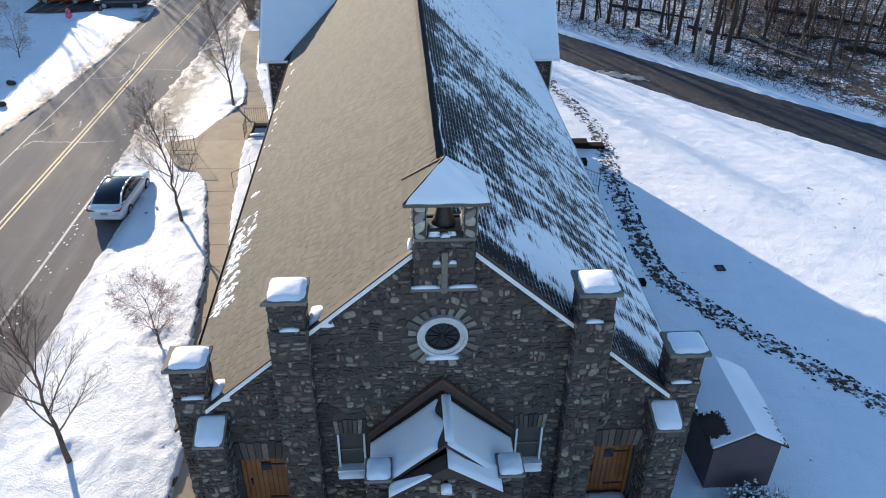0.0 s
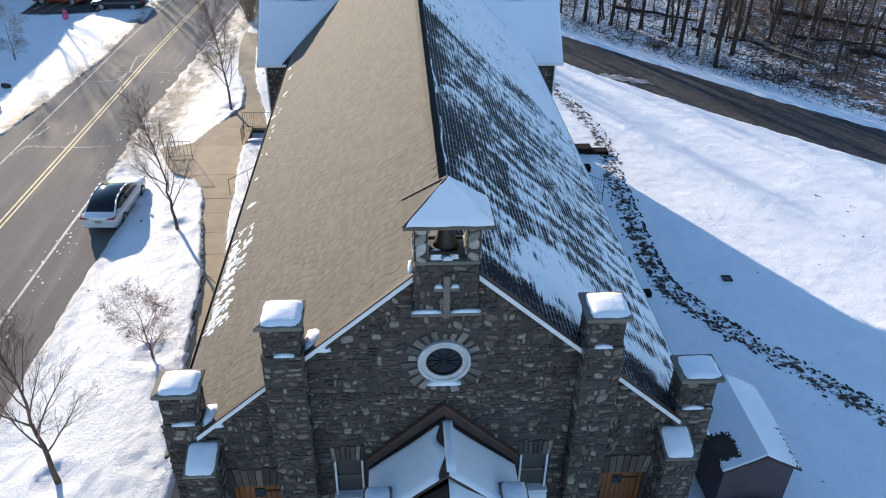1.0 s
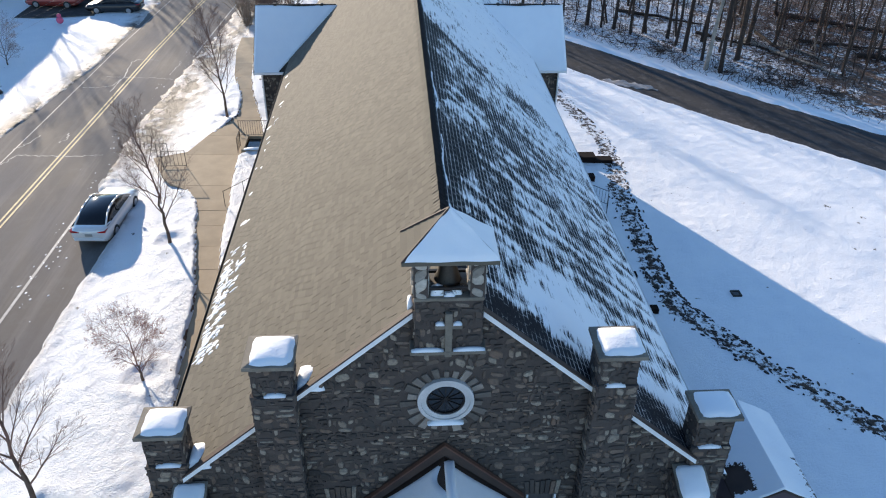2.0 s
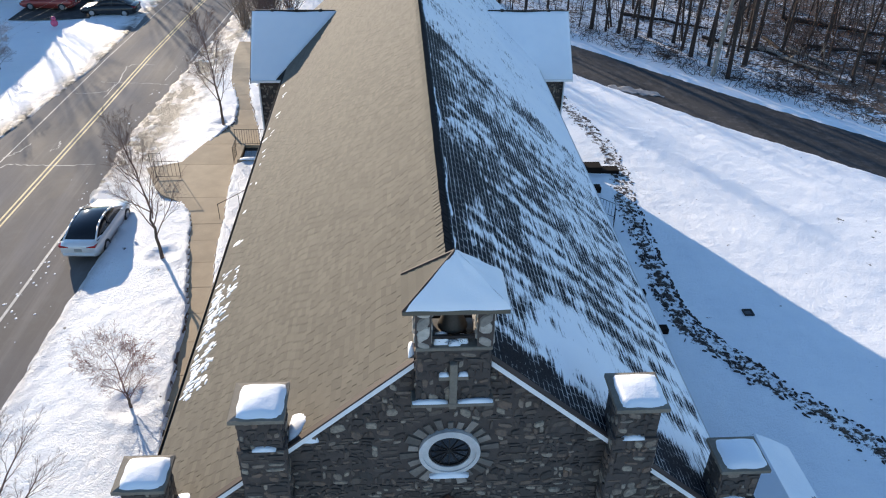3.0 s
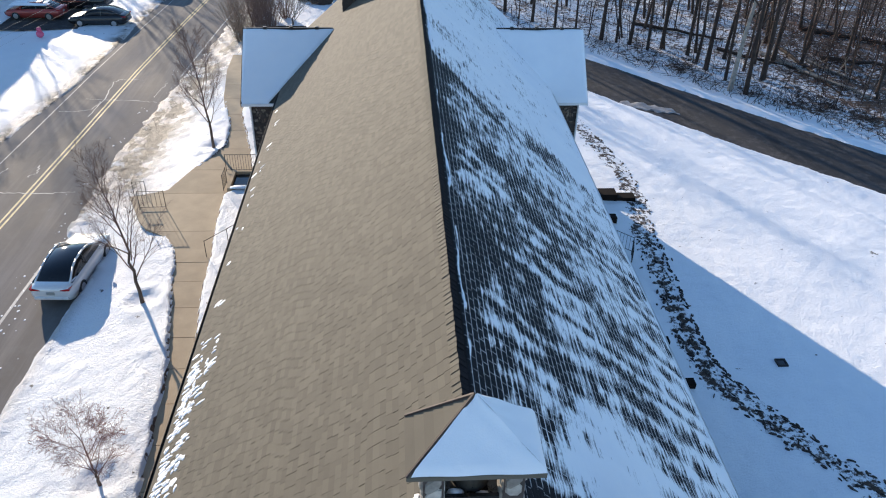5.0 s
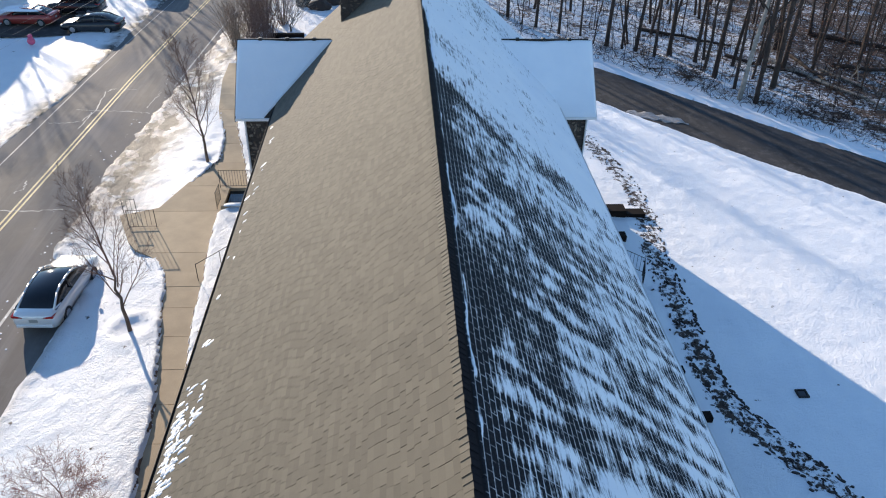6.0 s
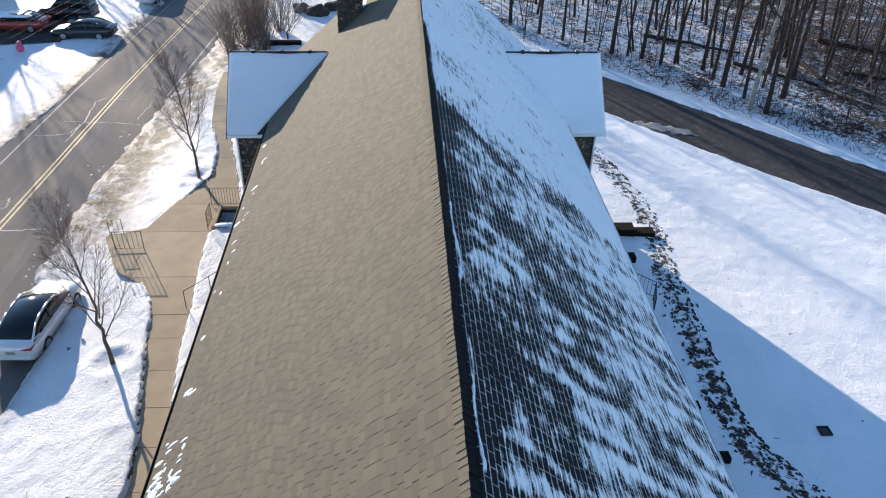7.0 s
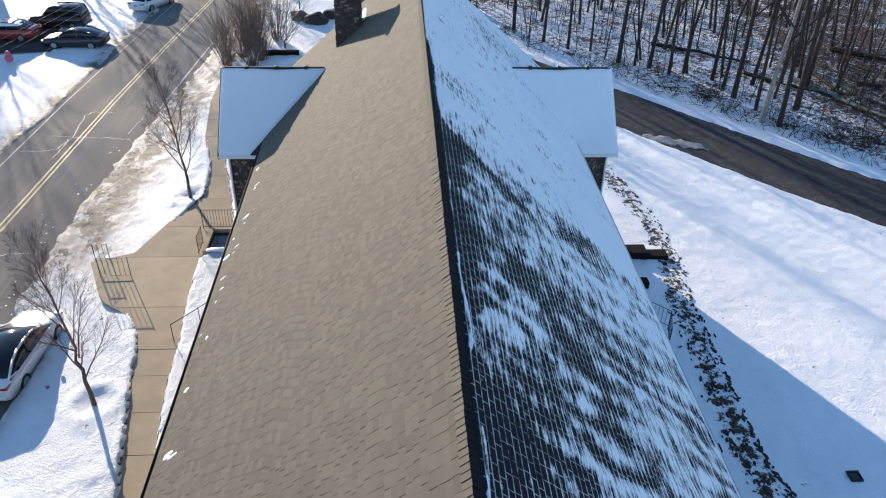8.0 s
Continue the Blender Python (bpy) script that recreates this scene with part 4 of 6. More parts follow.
for a, b, y0, z, sd in ((-0.74, -0.09, -0.40, 11.43, 3), (0.09, 0.74, -0.40, 11.43, 4), (-0.26, -0.08, -0.39, 12.08, 5), (0.08, 0.26, -0.39, 12.08, 6)):
    tagged(snow_pile("ledge_snow", a, b, y0, y0 + 0.12, z, 0.06, None, sd, n=7), "thin strip of snow on the cross and its ledge", "snow")

# ---- front windows and doors ----
def front_window(s):
    a, b = sorted((s * 1.98, s * 2.70))
    w = empty("window", ((a + b) / 2, 0.1, 5.35), "narrow sash window in a white painted frame", "window", "windows beside the porch")
    part("frame", boxes((a, a + 0.05, -0.03, 0.14, 5.35, 6.56), (b - 0.05, b, -0.03, 0.14, 5.35, 6.56)), M_WHITE, w)
    part("rail", boxes((a + 0.07, b - 0.07, 0.03, 0.10, 5.93, 5.965)), M_CAPSTONE, w)
    part("pane", boxes((a + 0.07, b - 0.07, 0.08, 0.09, 5.97, 6.49)), M_PANE, w)
    part("pane", boxes((a + 0.07, b - 0.07, 0.06, 0.07, 5.38, 5.92)), M_PANE, w)
    part("window_sill", boxes((a - 0.05, b + 0.05, -0.16, 0.12, 5.26, 5.35), bevel=0.01), M_WHITE, w)
    lintel_fan(a - 0.04, b + 0.04, 6.58, 7.05, 7, wall_front)
    tagged(snow_pile("sill_snow", a - 0.03, b + 0.03, -0.30, 0.0, 5.18, 0.10, None, 11 + s, 0.12, 9), "snow on a window sill", "snow")


def front_door(s):
    a, b = sorted((s * 4.06, s * 5.30))
    d = empty("door", ((a + b) / 2, 0.2, 3.68), "closed varnished plank door with a small square light", "door", "front doors")
    part("door_frame", boxes((a, a + 0.09, 0.10, 0.30, 3.68, 5.74), (b - 0.09, b, 0.10, 0.30, 3.68, 5.74), (a + 0.09, b - 0.09, 0.10, 0.30, 5.65, 5.74)), M_DOOR, d)
    n = 8
    for i in range(n):
        x0, x1 = a + 0.09 + (b - a - 0.18) * i / n, a + 0.09 + (b - a - 0.18) * (i + 1) / n
        part("plank", boxes((x0 + 0.004, x1 - 0.004, 0.19 + random.uniform(0, 0.006), 0.25, 3.70, 5.65), bevel=0.004), M_DOOR, d)
    c = (a + b) / 2
    part("light", boxes((c - 0.12, c + 0.12, 0.165, 0.195, 5.12, 5.42)), M_GLASS, d)
    part("handle", boxes((a + 0.17, a + 0.21, 0.13, 0.19, 4.6, 4.8)), M_METAL, d)
    part("hinge", boxes((b - 0.65, b - 0.1, 0.175, 0.19, 5.3, 5.35)), M_METAL, d)
    part("hinge", boxes((b - 0.65, b - 0.1, 0.175, 0.19, 4.0, 4.05)), M_METAL, d)
    lintel_fan(a - 0.05, b + 0.05, 5.76, 6.38, 8, wall_front)
    landing = empty("landing", (c, -0.6, 2.0), "stone landing with steps before a side door", "steps")
    part("platform", boxes((a - 0.02, b + 0.02, -1.3, 0.1, 1.2, 3.66)), M_CAPSTONE, landing)
    for i in range(7):
        part("step", boxes((a - 0.02, b + 0.02, -1.3 - 0.3 * (i + 1), -1.3 - 0.3 * i, 1.2, 3.66 - 0.185 * (i + 1))), M_CAPSTONE, landing)
    tagged(snow_pile("landing_snow", a, b, -1.3, 0.16, 3.66, 0.2, None, 15 + s), "drifted snow on the landing before a door", "snow")


for s in (-1, 1):
    front_window(s)
    front_door(s)

# ---- porch ----
porch = empty("porch", (0, -1, 2.2), "gabled stone porch with snow on its roof", "porch")
PZ, PK = 7.96, 0.90
walls = part("porch_wall", boxes((-1.6, -1.3, -1.9, 0.0, 2.0, 6.55), (1.3, 1.6, -1.9, 0.0, 2.0, 6.55)), M_MORTAR, porch)
bm = bmesh.new()
prism(bm, [(-1.6, 2.0), (1.6, 2.0), (1.6, 6.35), (0, 7.45), (-1.6, 6.35)], "y", -2.0, -1.72)
pf = part("porch_front", bm, M_MORTAR, porch)
masonry("stonework", 4.0, 7.2, lambda za, zb: [(-min(1.58, (7.36 - zb) / 0.69), min(1.58, (7.36 - zb) / 0.69))] if zb < 7.2 else [], lambda u, v, h: (u, -2.0 - h, v), pf, 170)
for s in (-1, 1):
    bm = bmesh.new()
    prism(bm, [(0, PZ - 0.1), (0, PZ), (s * 1.86, PZ - PK * 1.86), (s * 1.86, PZ - PK * 1.86 - 0.1)], "y", -1.76, 0.02)
    part("porch_roof", bm, M_DARKCAP, porch)
    bm = bmesh.new()
    prism(bm, [(0, 8.47), (s * 1.88, 6.66), (s * 1.88, 6.40), (0, 8.16)], "y", -0.13, 0.015)
    part("flashing", bm, M_DARKCAP, porch, "dark brown coping against the gable")
    bm = bmesh.new()
    prism(bm, [(0, 8.44), (s * 1.9, 6.61), (s * 1.9, 6.66), (0, 8.49)], "y", -0.15, -0.05)
    part("coping_edge", bm, M_RUST, porch)
    bm = bmesh.new()
    prism(bm, [(0, 7.58), (s * 1.42, 6.60), (s * 1.42, 6.46), (0, 7.44)], "y", -2.14, -1.70)
    part("coping", bm, M_DARKCAP, porch)
    a, b = sorted((s * 1.32, s * 1.88))
    cp = part("corner_pier", boxes((a, b, -1.82, -1.18, 2.0, 6.82)), M_MORTAR, porch)
    block_stones("stonework", a, b, -1.82, -1.18, 3.5, 6.82, cp, 180 + s)
    part("cap", boxes((a - 0.05, b + 0.05, -1.87, -1.13, 6.82, 6.91), bevel=0.015), M_CAPSTONE, cp)
    tagged(snow_pile("cap_snow", a - 0.01, b + 0.02, -1.84, -1.15, 6.90, 0.17, None, 190 + s), "square cushion of snow on a porch pier", "snow", "snow on the pier caps")
    # snow sheet on the porch slope
    vs, nu, nv = [], 22, 18
    for i in range(nu):
        for j in range(nv):
            u, v = i / (nu - 1), j / (nv - 1)
            y = -1.76 + 1.64 * v
            x0 = 0.10 + 0.09 * math.sin(v * 9 + 1) if s < 0 else 0.03 + 0.03 * math.sin(v * 7)
            x = x0 + (1.84 - x0) * u
            h = 0.07 + 0.02 * math.sin(5 * u + 3 * v) - (0.075 if u in (0.0, 1.0) or v in (0.0, 1.0) else 0)
            vs.append((s * x, y, PZ - PK * x + h))
    tagged(mesh_ob("porch_snow", vs, grid_faces(nu, nv), M_SNOWROOF, None, True), "smooth sheet of snow on the porch roof", "snow")
    x0, x1 = (0.35, 1.36) if s < 0 else (0.03, 1.36)
    vs = []
    for i in range(14):
        for j in range(8):
            u, v = i / 13, j / 7
            x = x0 + (x1 - x0) * u
            w = (0.10 + 0.9 * u if s < 0 else 1.0)
            y = -2.16 + (0.46 if s < 0 else 0.7) * v * w
            h = (0.10 if s < 0 else 0.14 + 0.12 * v) - (0.09 if i in (0, 13) or j in (0, 7) else 0.02 * math.sin(3 * v))
            vs.append((s * x, y, 7.575 - 0.69 * x + h))
    tagged(mesh_ob("coping_snow", vs, grid_faces(14, 8), M_SNOW, None, True), "thick slab of snow sliding on the porch coping", "snow")
tagged(snow_pile("ridge_snow", -0.02, 0.22, -1.7, -0.1, PZ + 0.0, 0.17, None, 200), "broken ridge of snow on the porch roof", "snow")
lantern = empty("porch_lamp", (0, -2.1, 6.9), "small wall lamp with a cap of snow over the porch door", "lamp")
part("bracket", boxes((-0.05, 0.05, -2.16, -2.0, 6.94, 7.0)), M_METAL, lantern)
part("shade", boxes((-0.13, 0.13, -2.32, -2.06, 6.86, 6.94), bevel=0.02), M_WHITE, lantern)
tagged(snow_pile("lamp_snow", -0.13, 0.13, -2.32, -2.06, 6.94, 0.12, None, 201, n=8), "snow on the porch lamp", "snow")

# ---- transepts ----
TR_Y, TR_Z, TR_X = 32.0, 9.28, 8.68


def tr_z(y):
    return TR_Z - 1.02 * abs(y - TR_Y)


for s in (-1, 1):
    tr = empty("transept", (s * 8.4, 32, 0), "stone side wing with a gabled roof under smooth snow", "church wing", "side wings")
    a, b = sorted((s * 6.0, s * 8.38))
    low = 1.6 if s < 0 else -0.8
    wall = part("wall", boxes((a, b, 29.55, 34.45, low, tr_z(29.55) - 0.1)), M_MORTAR, tr)
    block_stones("stonework", a, b, 29.55, 34.45, low + 0.3, tr_z(29.55) - 0.15, wall, 210 + s, "f" + ("l" if s < 0 else "r"))
    bm = bmesh.new()
    prism(bm, [(29.55, tr_z(29.55) - 0.1), (34.45, tr_z(34.45) - 0.1), (32, TR_Z - 0.12)], "x", *sorted((s * 8.05, s * 8.38)))
    part("gable_wall", bm, M_MORTAR, tr)
    ye = 29.2
    for yq in (ye, 64 - ye):
        bm = bmesh.new()
        prism(bm, [(32, TR_Z), (yq, tr_z(yq)), (yq, tr_z(yq) - 0.1), (32, TR_Z - 0.1)], "x", *sorted((s * 3.2, s * TR_X)))
        part("roof", bm, M_UNDER if yq < 32 else M_SHINGLE1, tr)
    part("fascia", boxes((*sorted((s * 6.5, s * (TR_X + 0.02))), ye - 0.09, ye - 0.0, tr_z(ye) - 0.16, tr_z(ye) - 0.03)), M_WHITE, tr, "white painted fascia and gutter")
    bm = bmesh.new()
    prism(bm, [(29.15, tr_z(29.15) - 0.16), (32, TR_Z - 0.16), (32, TR_Z + 0.02), (29.15, tr_z(29.15) + 0.02)], "x", *sorted((s * TR_X, s * (TR_X + 0.06))))
    part("barge_board", bm, M_DARKCAP if s < 0 else M_WHITE, tr)
    bm = bmesh.new()
    xd = s * 8.25
    rod(bm, (xd, 29.12, tr_z(ye) - 0.1), (xd + s * 0.08, 29.45, tr_z(ye) - 0.5), 0.05)
    rod(bm, (xd + s * 0.08, 29.45, tr_z(ye) - 0.5), (xd + s * 0.08, 29.45, low + 0.2), 0.05)
    part("downspout", bm, M_WHITE, tr)
    # dark ridge strip with a bar and brackets
    strip = part("ridge_strip", boxes((*sorted((s * 4.2, s * (TR_X - 0.12))), 31.99, 32.06, TR_Z - 0.04, TR_Z + 0.05)), M_METAL, tr, "dark ridge strip with clamps")
    for x in (5.0, 6.3, 7.6):
        part("clamp", boxes((s * x - 0.09, s * x + 0.09, 31.88, 32.08, TR_Z - 0.02, TR_Z + 0.11), bevel=0.02), M_METAL, strip)
    # snow sheet
    vs, nu, nv = [], 40, 30
    for i in range(nu):
        for j in range(nv):
            y = 29.17 + (31.97 - 29.17) * j / (nv - 1)
            xin = (RIDGE - tr_z(y)) / SLOPE - (0.02 if s < 0 else 0.35)
            x = xin + (TR_X + 0.03 - xin) * i / (nu - 1)
            rim = i in (nu - 1,) or j in (0, nv - 1) or (i == 0 and s < 0)
            h = 0.09 + 0.025 * math.sin(x * 1.7 + y) - (0.085 if rim else 0) - 0.0
            vs.append((s * x, y, tr_z(y) + h))
    tagged(mesh_ob("wing_snow", vs, grid_faces(nu, nv), M_SNOWROOF, None, True), "unbroken smooth snow on the side wing roof", "snow")

# ---- chimney ----
chimney = empty("chimney", (-3.2, 34.4, 9.3), "tall dark stone chimney through the roof slope", "chimney")
stack = part("shaft", boxes((-3.76, -2.62, 33.84, 35.0, 9.0, 12.9)), M_MORTAR, chimney)
block_stones("stonework", -3.76, -2.62, 33.84, 35.0, 9.3, 12.9, stack, 230, "flr", hmin=0.08, hmax=0.16)
part("cap", boxes((-3.86, -2.52, 33.74, 35.1, 12.9, 13.05), bevel=0.02), M_CAPSTONE, chimney)
tagged(snow_pile("chimney_snow", -2.6, -1.9, 34.2, 36.6, roof_z(2.3) - 0.25, 0.2, None, 231), "streaks of snow beside the chimney", "snow")

# ---- snow on the shaded slope ----
us = np.concatenate([np.arange(-0.02, 30, 0.06), np.arange(30, 38.1, 0.3)])
vs_ = np.arange(0.02, EAVE * LEN + 0.001, 0.036)
U, V = np.meshgrid(us, vs_, indexing="ij")
band = fbm(U * 0.75 + V * 0.10, V * 0.16, 41, 3)
fine = fbm(U * 2.2, V * 2.0, 51, 2)
big = fbm(U * 0.45, V * 0.5, 57, 2)
# melted stripes between the rafters run straight down the slope
rafter = np.cos(2 * math.pi * (U + 1.1 * (fbm(U * 0.7, V * 0.35, 71, 2) - 0.5) - 4.6) / 0.86)
cover = 0.545 + 0.16 * (band - 0.5) + 0.20 * (fine - 0.5) + 0.46 * (big - 0.5)
cover = cover + rafter * (0.115 - 0.08 * sstep(9, 16, U)) * sstep(0.5, 1.0, V) * (0.35 + 1.3 * vnoise(U * 0.8 + 9, V * 0.5, 77))
wid = 0.75 + 1.25 * np.exp(-((U - 7.5) / 0.75) ** 2) + 0.5 * np.exp(-((U - 13.0) / 1.6) ** 2) + 1.1 * (fbm(U * 0.9, V * 0.0, 83, 2) - 0.5)
cover = cover - 0.33 * (1 - sstep(wid - 0.3, wid + 0.3, V + (fine - 0.5) * 0.7)) * (1 - sstep(17.5, 19.5, U))


def streak(u0, v0, u1, v1, w, amount):
    """A bare streak on the slope from one place to another."""
    t = np.clip(((U - u0) * (u1 - u0) + (V - v0) * (v1 - v0)) / ((u1 - u0) ** 2 + (v1 - v0) ** 2), 0, 1)
    d = np.hypot(U - u0 - t * (u1 - u0), V - v0 - t * (v1 - v0)) + (fine - 0.5) * w
    return amount * np.exp(-(d / w) ** 2)


cover = cover - streak(7.6, 2.7, 3.6, 3.0, 0.32, 0.24) - streak(13.2, 2.4, 10.2, 4.5, 0.35, 0.26) - streak(18.0, 1.2, 17.0, 3.2, 0.16, 0.38)
cover = cover - streak(9.4, 4.4, 7.6, 6.8, 0.45, 0.14) - streak(11.6, 1.4, 9.8, 2.9, 0.3, 0.16) - streak(17.6, 0.5, 17.9, 1.4, 0.2, 0.2)
cover = cover + 0.05 * sstep(4.0, 7.5, V) + 0.30 * sstep(16.0, 24.0, U + V * 0.40 + (band - 0.5) * 5)
cover = cover + 0.29 * (1 - sstep(2.4, 5.0, U - (V - 4) * 0.25 + (band - 0.5) * 4)) * sstep(1.8, 3.4, V + (fine - .5)) * (1 - 0.92 * sstep(5.2, 7.0, V + (band - 0.5) * 2 + U * 0.15))
cover = cover - 0.6 * (1 - sstep(0.16, 0.30, V)) * (1 - sstep(23, 27, U))
cover = cover - 0.7 * (1 - sstep(0.35, 1.1, U - 0.02 * V + (fine - 0.5) * 0.8)) * (1 - sstep(7.4, 8.4, V))
cover = cover + 0.7 * np.exp(-((V - 0.31 - 0.05 * np.sin(U * 2.1)) / 0.04) ** 2) * sstep(0.35, 0.6, vnoise(U * 1.3, U * 0, 5)) + 0.5 * sstep(8.88, 8.96, V)
H = 0.003 + np.clip(cover - 0.5, 0, 0.5) * 0.085 + 0.012 * fbm(U * 2, V * 2, 61) * sstep(0.6, 0.8, cover)
H = np.where((cover > 0.16) | (V > 0.2), H, -0.03)
H[:, -1] = -0.02
keep = (H[:-1, :-1] > 0) | (H[1:, :-1] > 0) | (H[:-1, 1:] > 0) | (H[1:, 1:] > 0)
NX, NZ = SLOPE / LEN, 1 / LEN
pts = np.stack([V / LEN + NX * (H + 0.016), U, RIDGE - SLOPE * V / LEN + NZ * (H + 0.016)], -1).reshape(-1, 3)
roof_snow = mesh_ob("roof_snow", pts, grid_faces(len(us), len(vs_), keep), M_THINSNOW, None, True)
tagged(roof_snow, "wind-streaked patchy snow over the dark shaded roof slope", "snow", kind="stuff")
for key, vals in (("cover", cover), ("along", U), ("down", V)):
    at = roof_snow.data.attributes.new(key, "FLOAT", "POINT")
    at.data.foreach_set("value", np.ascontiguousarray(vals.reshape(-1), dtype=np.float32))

# snow left near the sunny eave
rng = random.Random(77)
verts, faces = [], []
for i in range(300):
    y = rng.choice((rng.uniform(4.2, 9.5), rng.uniform(4.5, 8.8), rng.uniform(9, 18), rng.uniform(15, 27)))
    d = 0.12 + 0.75 * rng.random() ** 1.4 if y < 10 else rng.uniform(0.1, 0.5)
    if y > 10 and rng.random() < 0.82:
        continue
    k = len(verts)
    a, b = 0.05 + 0.13 * rng.random() ** 2, 0.05 + 0.09 * rng.random() ** 2
    x = -(EAVE - d)
    for ring_r, h in ((1.0, -0.005), (0.75, 0.014)):
        for j in range(8):
            t = 2 * math.pi * j / 8
            px, py = x + ring_r * a * math.cos(t) * rng.uniform(0.7, 1.1), y + ring_r * b * math.sin(t) * rng.uniform(0.7, 1.1)
            verts.append((px, py, roof_z(px) + h + 0.012))
    faces += [(k + j, k + (j + 1) % 8, k + 8 + (j + 1) % 8, k + 8 + j) for j in range(8)] + [tuple(range(k + 8, k + 16))]
tagged(mesh_ob("eave_snow", verts, faces, M_SNOW, None, True), "scattered melting snow patches along the sunny eave", "snow", kind="stuff")

# ---- shed ----
shed = empty("shed", (9.9, 3.8, 1.2), "small plum-grey garden shed with a snowy gable roof", "shed")
bm = bmesh.new()
prism(bm, [(8.82, 1.0), (11.0, 1.0), (11.0, 3.16), (9.92, 3.72), (8.82, 3.16)], "y", 2.1, 5.5)
part("body", bm, M_SIDING, shed)
for s in (-1, 1):
    bm = bmesh.new()
    prism(bm, [(9.95, 3.82), (9.95 + s * 1.24, 3.17), (9.95 + s * 1.24, 3.10), (9.95, 3.75)], "y", 1.98, 5.62)
    part("roof", bm, M_DARKCAP, shed)
    vs = []
    nu, nv = 60, 120
    hole = np.zeros((nu - 1, nv - 1), bool)
    for i in range(nu):
        for j in range(nv):
            x, y = 1.24 * i / (nu - 1), 2.0 + 3.6 * j / (nv - 1)
            rim = i == nu - 1 or j in (0, nv - 1)
            h = 0.07 + 0.02 * math.sin(4 * x + y) - (0.06 if rim else 0)
            if i < nu - 1 and j < nv - 1:
                jag = noise.noise(Vector((x * 9, y * 9, 3))) * 0.10 + noise.noise(Vector((x * 25, y * 25, 8))) * 0.09
                bare = s < 0 and x + jag > 0.62 and 2.3 < y + jag and y + 1.4 * jag + (1.24 - x) * 0.25 < 3.4
                edge = s > 0 and x + 2.2 * jag > 1.12 and y < 3.6
                hole[i, j] = not (bare or edge)
            vs.append((9.95 + s * x, y, 3.82 - 0.524 * x + h))
    tagged(mesh_ob("shed_snow", vs, grid_faces(nu, nv, hole), M_SNOWROOF, None, True), "snow with a melted gap on the shed roof", "snow")

# ---- trees ----
M_BARK = plain("grey_brown_bark", (0.115, 0.082, 0.062), 0.9, coarse=3, fine=30, vary=0.35, bump=0.6)
M_TWIG = plain("reddish_twigs", (0.21, 0.13, 0.10), 0.9, coarse=3, fine=30, vary=0.3, bump=0.2)
M_BUDTWIG = plain("pinkish_twigs", (0.30, 0.17, 0.14), 0.9, coarse=3, fine=30, vary=0.3, bump=0.2)
M_WOODBARK = plain("dark_woodland_bark", (0.05, 0.034, 0.026), 0.9, coarse=2, fine=20, vary=0.45, bump=0.6, rnd=0.3)
M_BRUSH = plain("dry_brush", (0.06, 0.036, 0.026), 0.95, coarse=1.5, fine=20, vary=0.5, bump=0.3, island=0.5)
M_LEAF = plain("withered_oak_leaf", (0.24, 0.095, 0.045), 0.8, coarse=2, fine=20, vary=0.4, bump=0.2, island=0.4)
M_BUD = plain("pinkish_bud", (0.42, 0.19, 0.15), 0.8, coarse=2, fine=20, vary=0.3, bump=0.2, island=0.3)
M_PALE = plain("pale_dead_bark", (0.36, 0.32, 0.27), 0.85, coarse=3, fine=20, vary=0.35, bump=0.5)


def bare_tree(name, at, height, r, spec, seed, label, lean=(0, 0), trunk_mat=None, twig_mat=None, trunk=0.5):
    th = empty(name, at, label, "tree", "bare lawn trees" if name == "lawn_tree" else "")
    base = Vector(at)
    t = Limbs(seed)
    top = Vector((lean[0], lean[1], 1)).normalized()
    pts = [base + top * height * trunk * i / 5 + Vector((t.rng.gauss(0, 0.012) * i, t.rng.gauss(0, 0.012) * i, 0)) for i in range(6)]
    pts[0] = pts[0] - Vector((0, 0, 0.25))
    t.tube(pts, [r * (1.15 if i == 0 else 1 - 0.1 * i) for i in range(6)], 8)
    mesh_ob("trunk", t.v, t.f, trunk_mat or M_BARK, th, True)
    c = Limbs(seed + 1)
    c.limb(pts[-1], top, height * (1 - trunk), r * 0.55, 0, spec)
    n0, start = spec[0][0], 0.45
    for k in range(spec[0][5] if len(spec[0]) > 5 else 5):
        f = start + (1 - start) * (k + 0.5) / 5
        p = pts[0].lerp(pts[-1], min(f, 1.0))
        a = k * 2.4 + c.rng.random()
        d = Vector((math.cos(a) * 0.75, math.sin(a) * 0.75, 0.75))
        c.limb(p, d, height * (0.42 - 0.08 * k / 5), r * 0.36, 1, spec)
    mesh_ob("crown", c.v, c.f, twig_mat or M_TWIG, th, label="fine bare branches and twigs")
    return th


UP = [(13, 0.5, 0.55, 0.02, 0.05, 5), (9, 0.42, 0.5, 0.09), (6, 0.42, 0.5, 0.07), (3, 0.5, 0.5, 0.04), (0, 0, 0, 0.03)]
bare_tree("lawn_tree", (-11.6, 18.85, ground_at(-11.6, 18.85)), 5.6, 0.085, UP, 11, "bare young street tree with upswept branches in the snowy lawn", (-0.05, 0.03), trunk=0.42)
bare_tree("lawn_tree", (-11.5, 33.46, ground_at(-11.5, 33.46)), 6.0, 0.085, UP, 12, "bare young street tree beside the concrete walk", (-0.03, 0.0), trunk=0.42)
bare_tree("lawn_tree", (-11.82, 3.62, ground_at(-11.82, 3.62)), 5.8, 0.095, UP, 13, "bare young street tree on the snowy verge", (-0.07, 0.05), trunk=0.42)
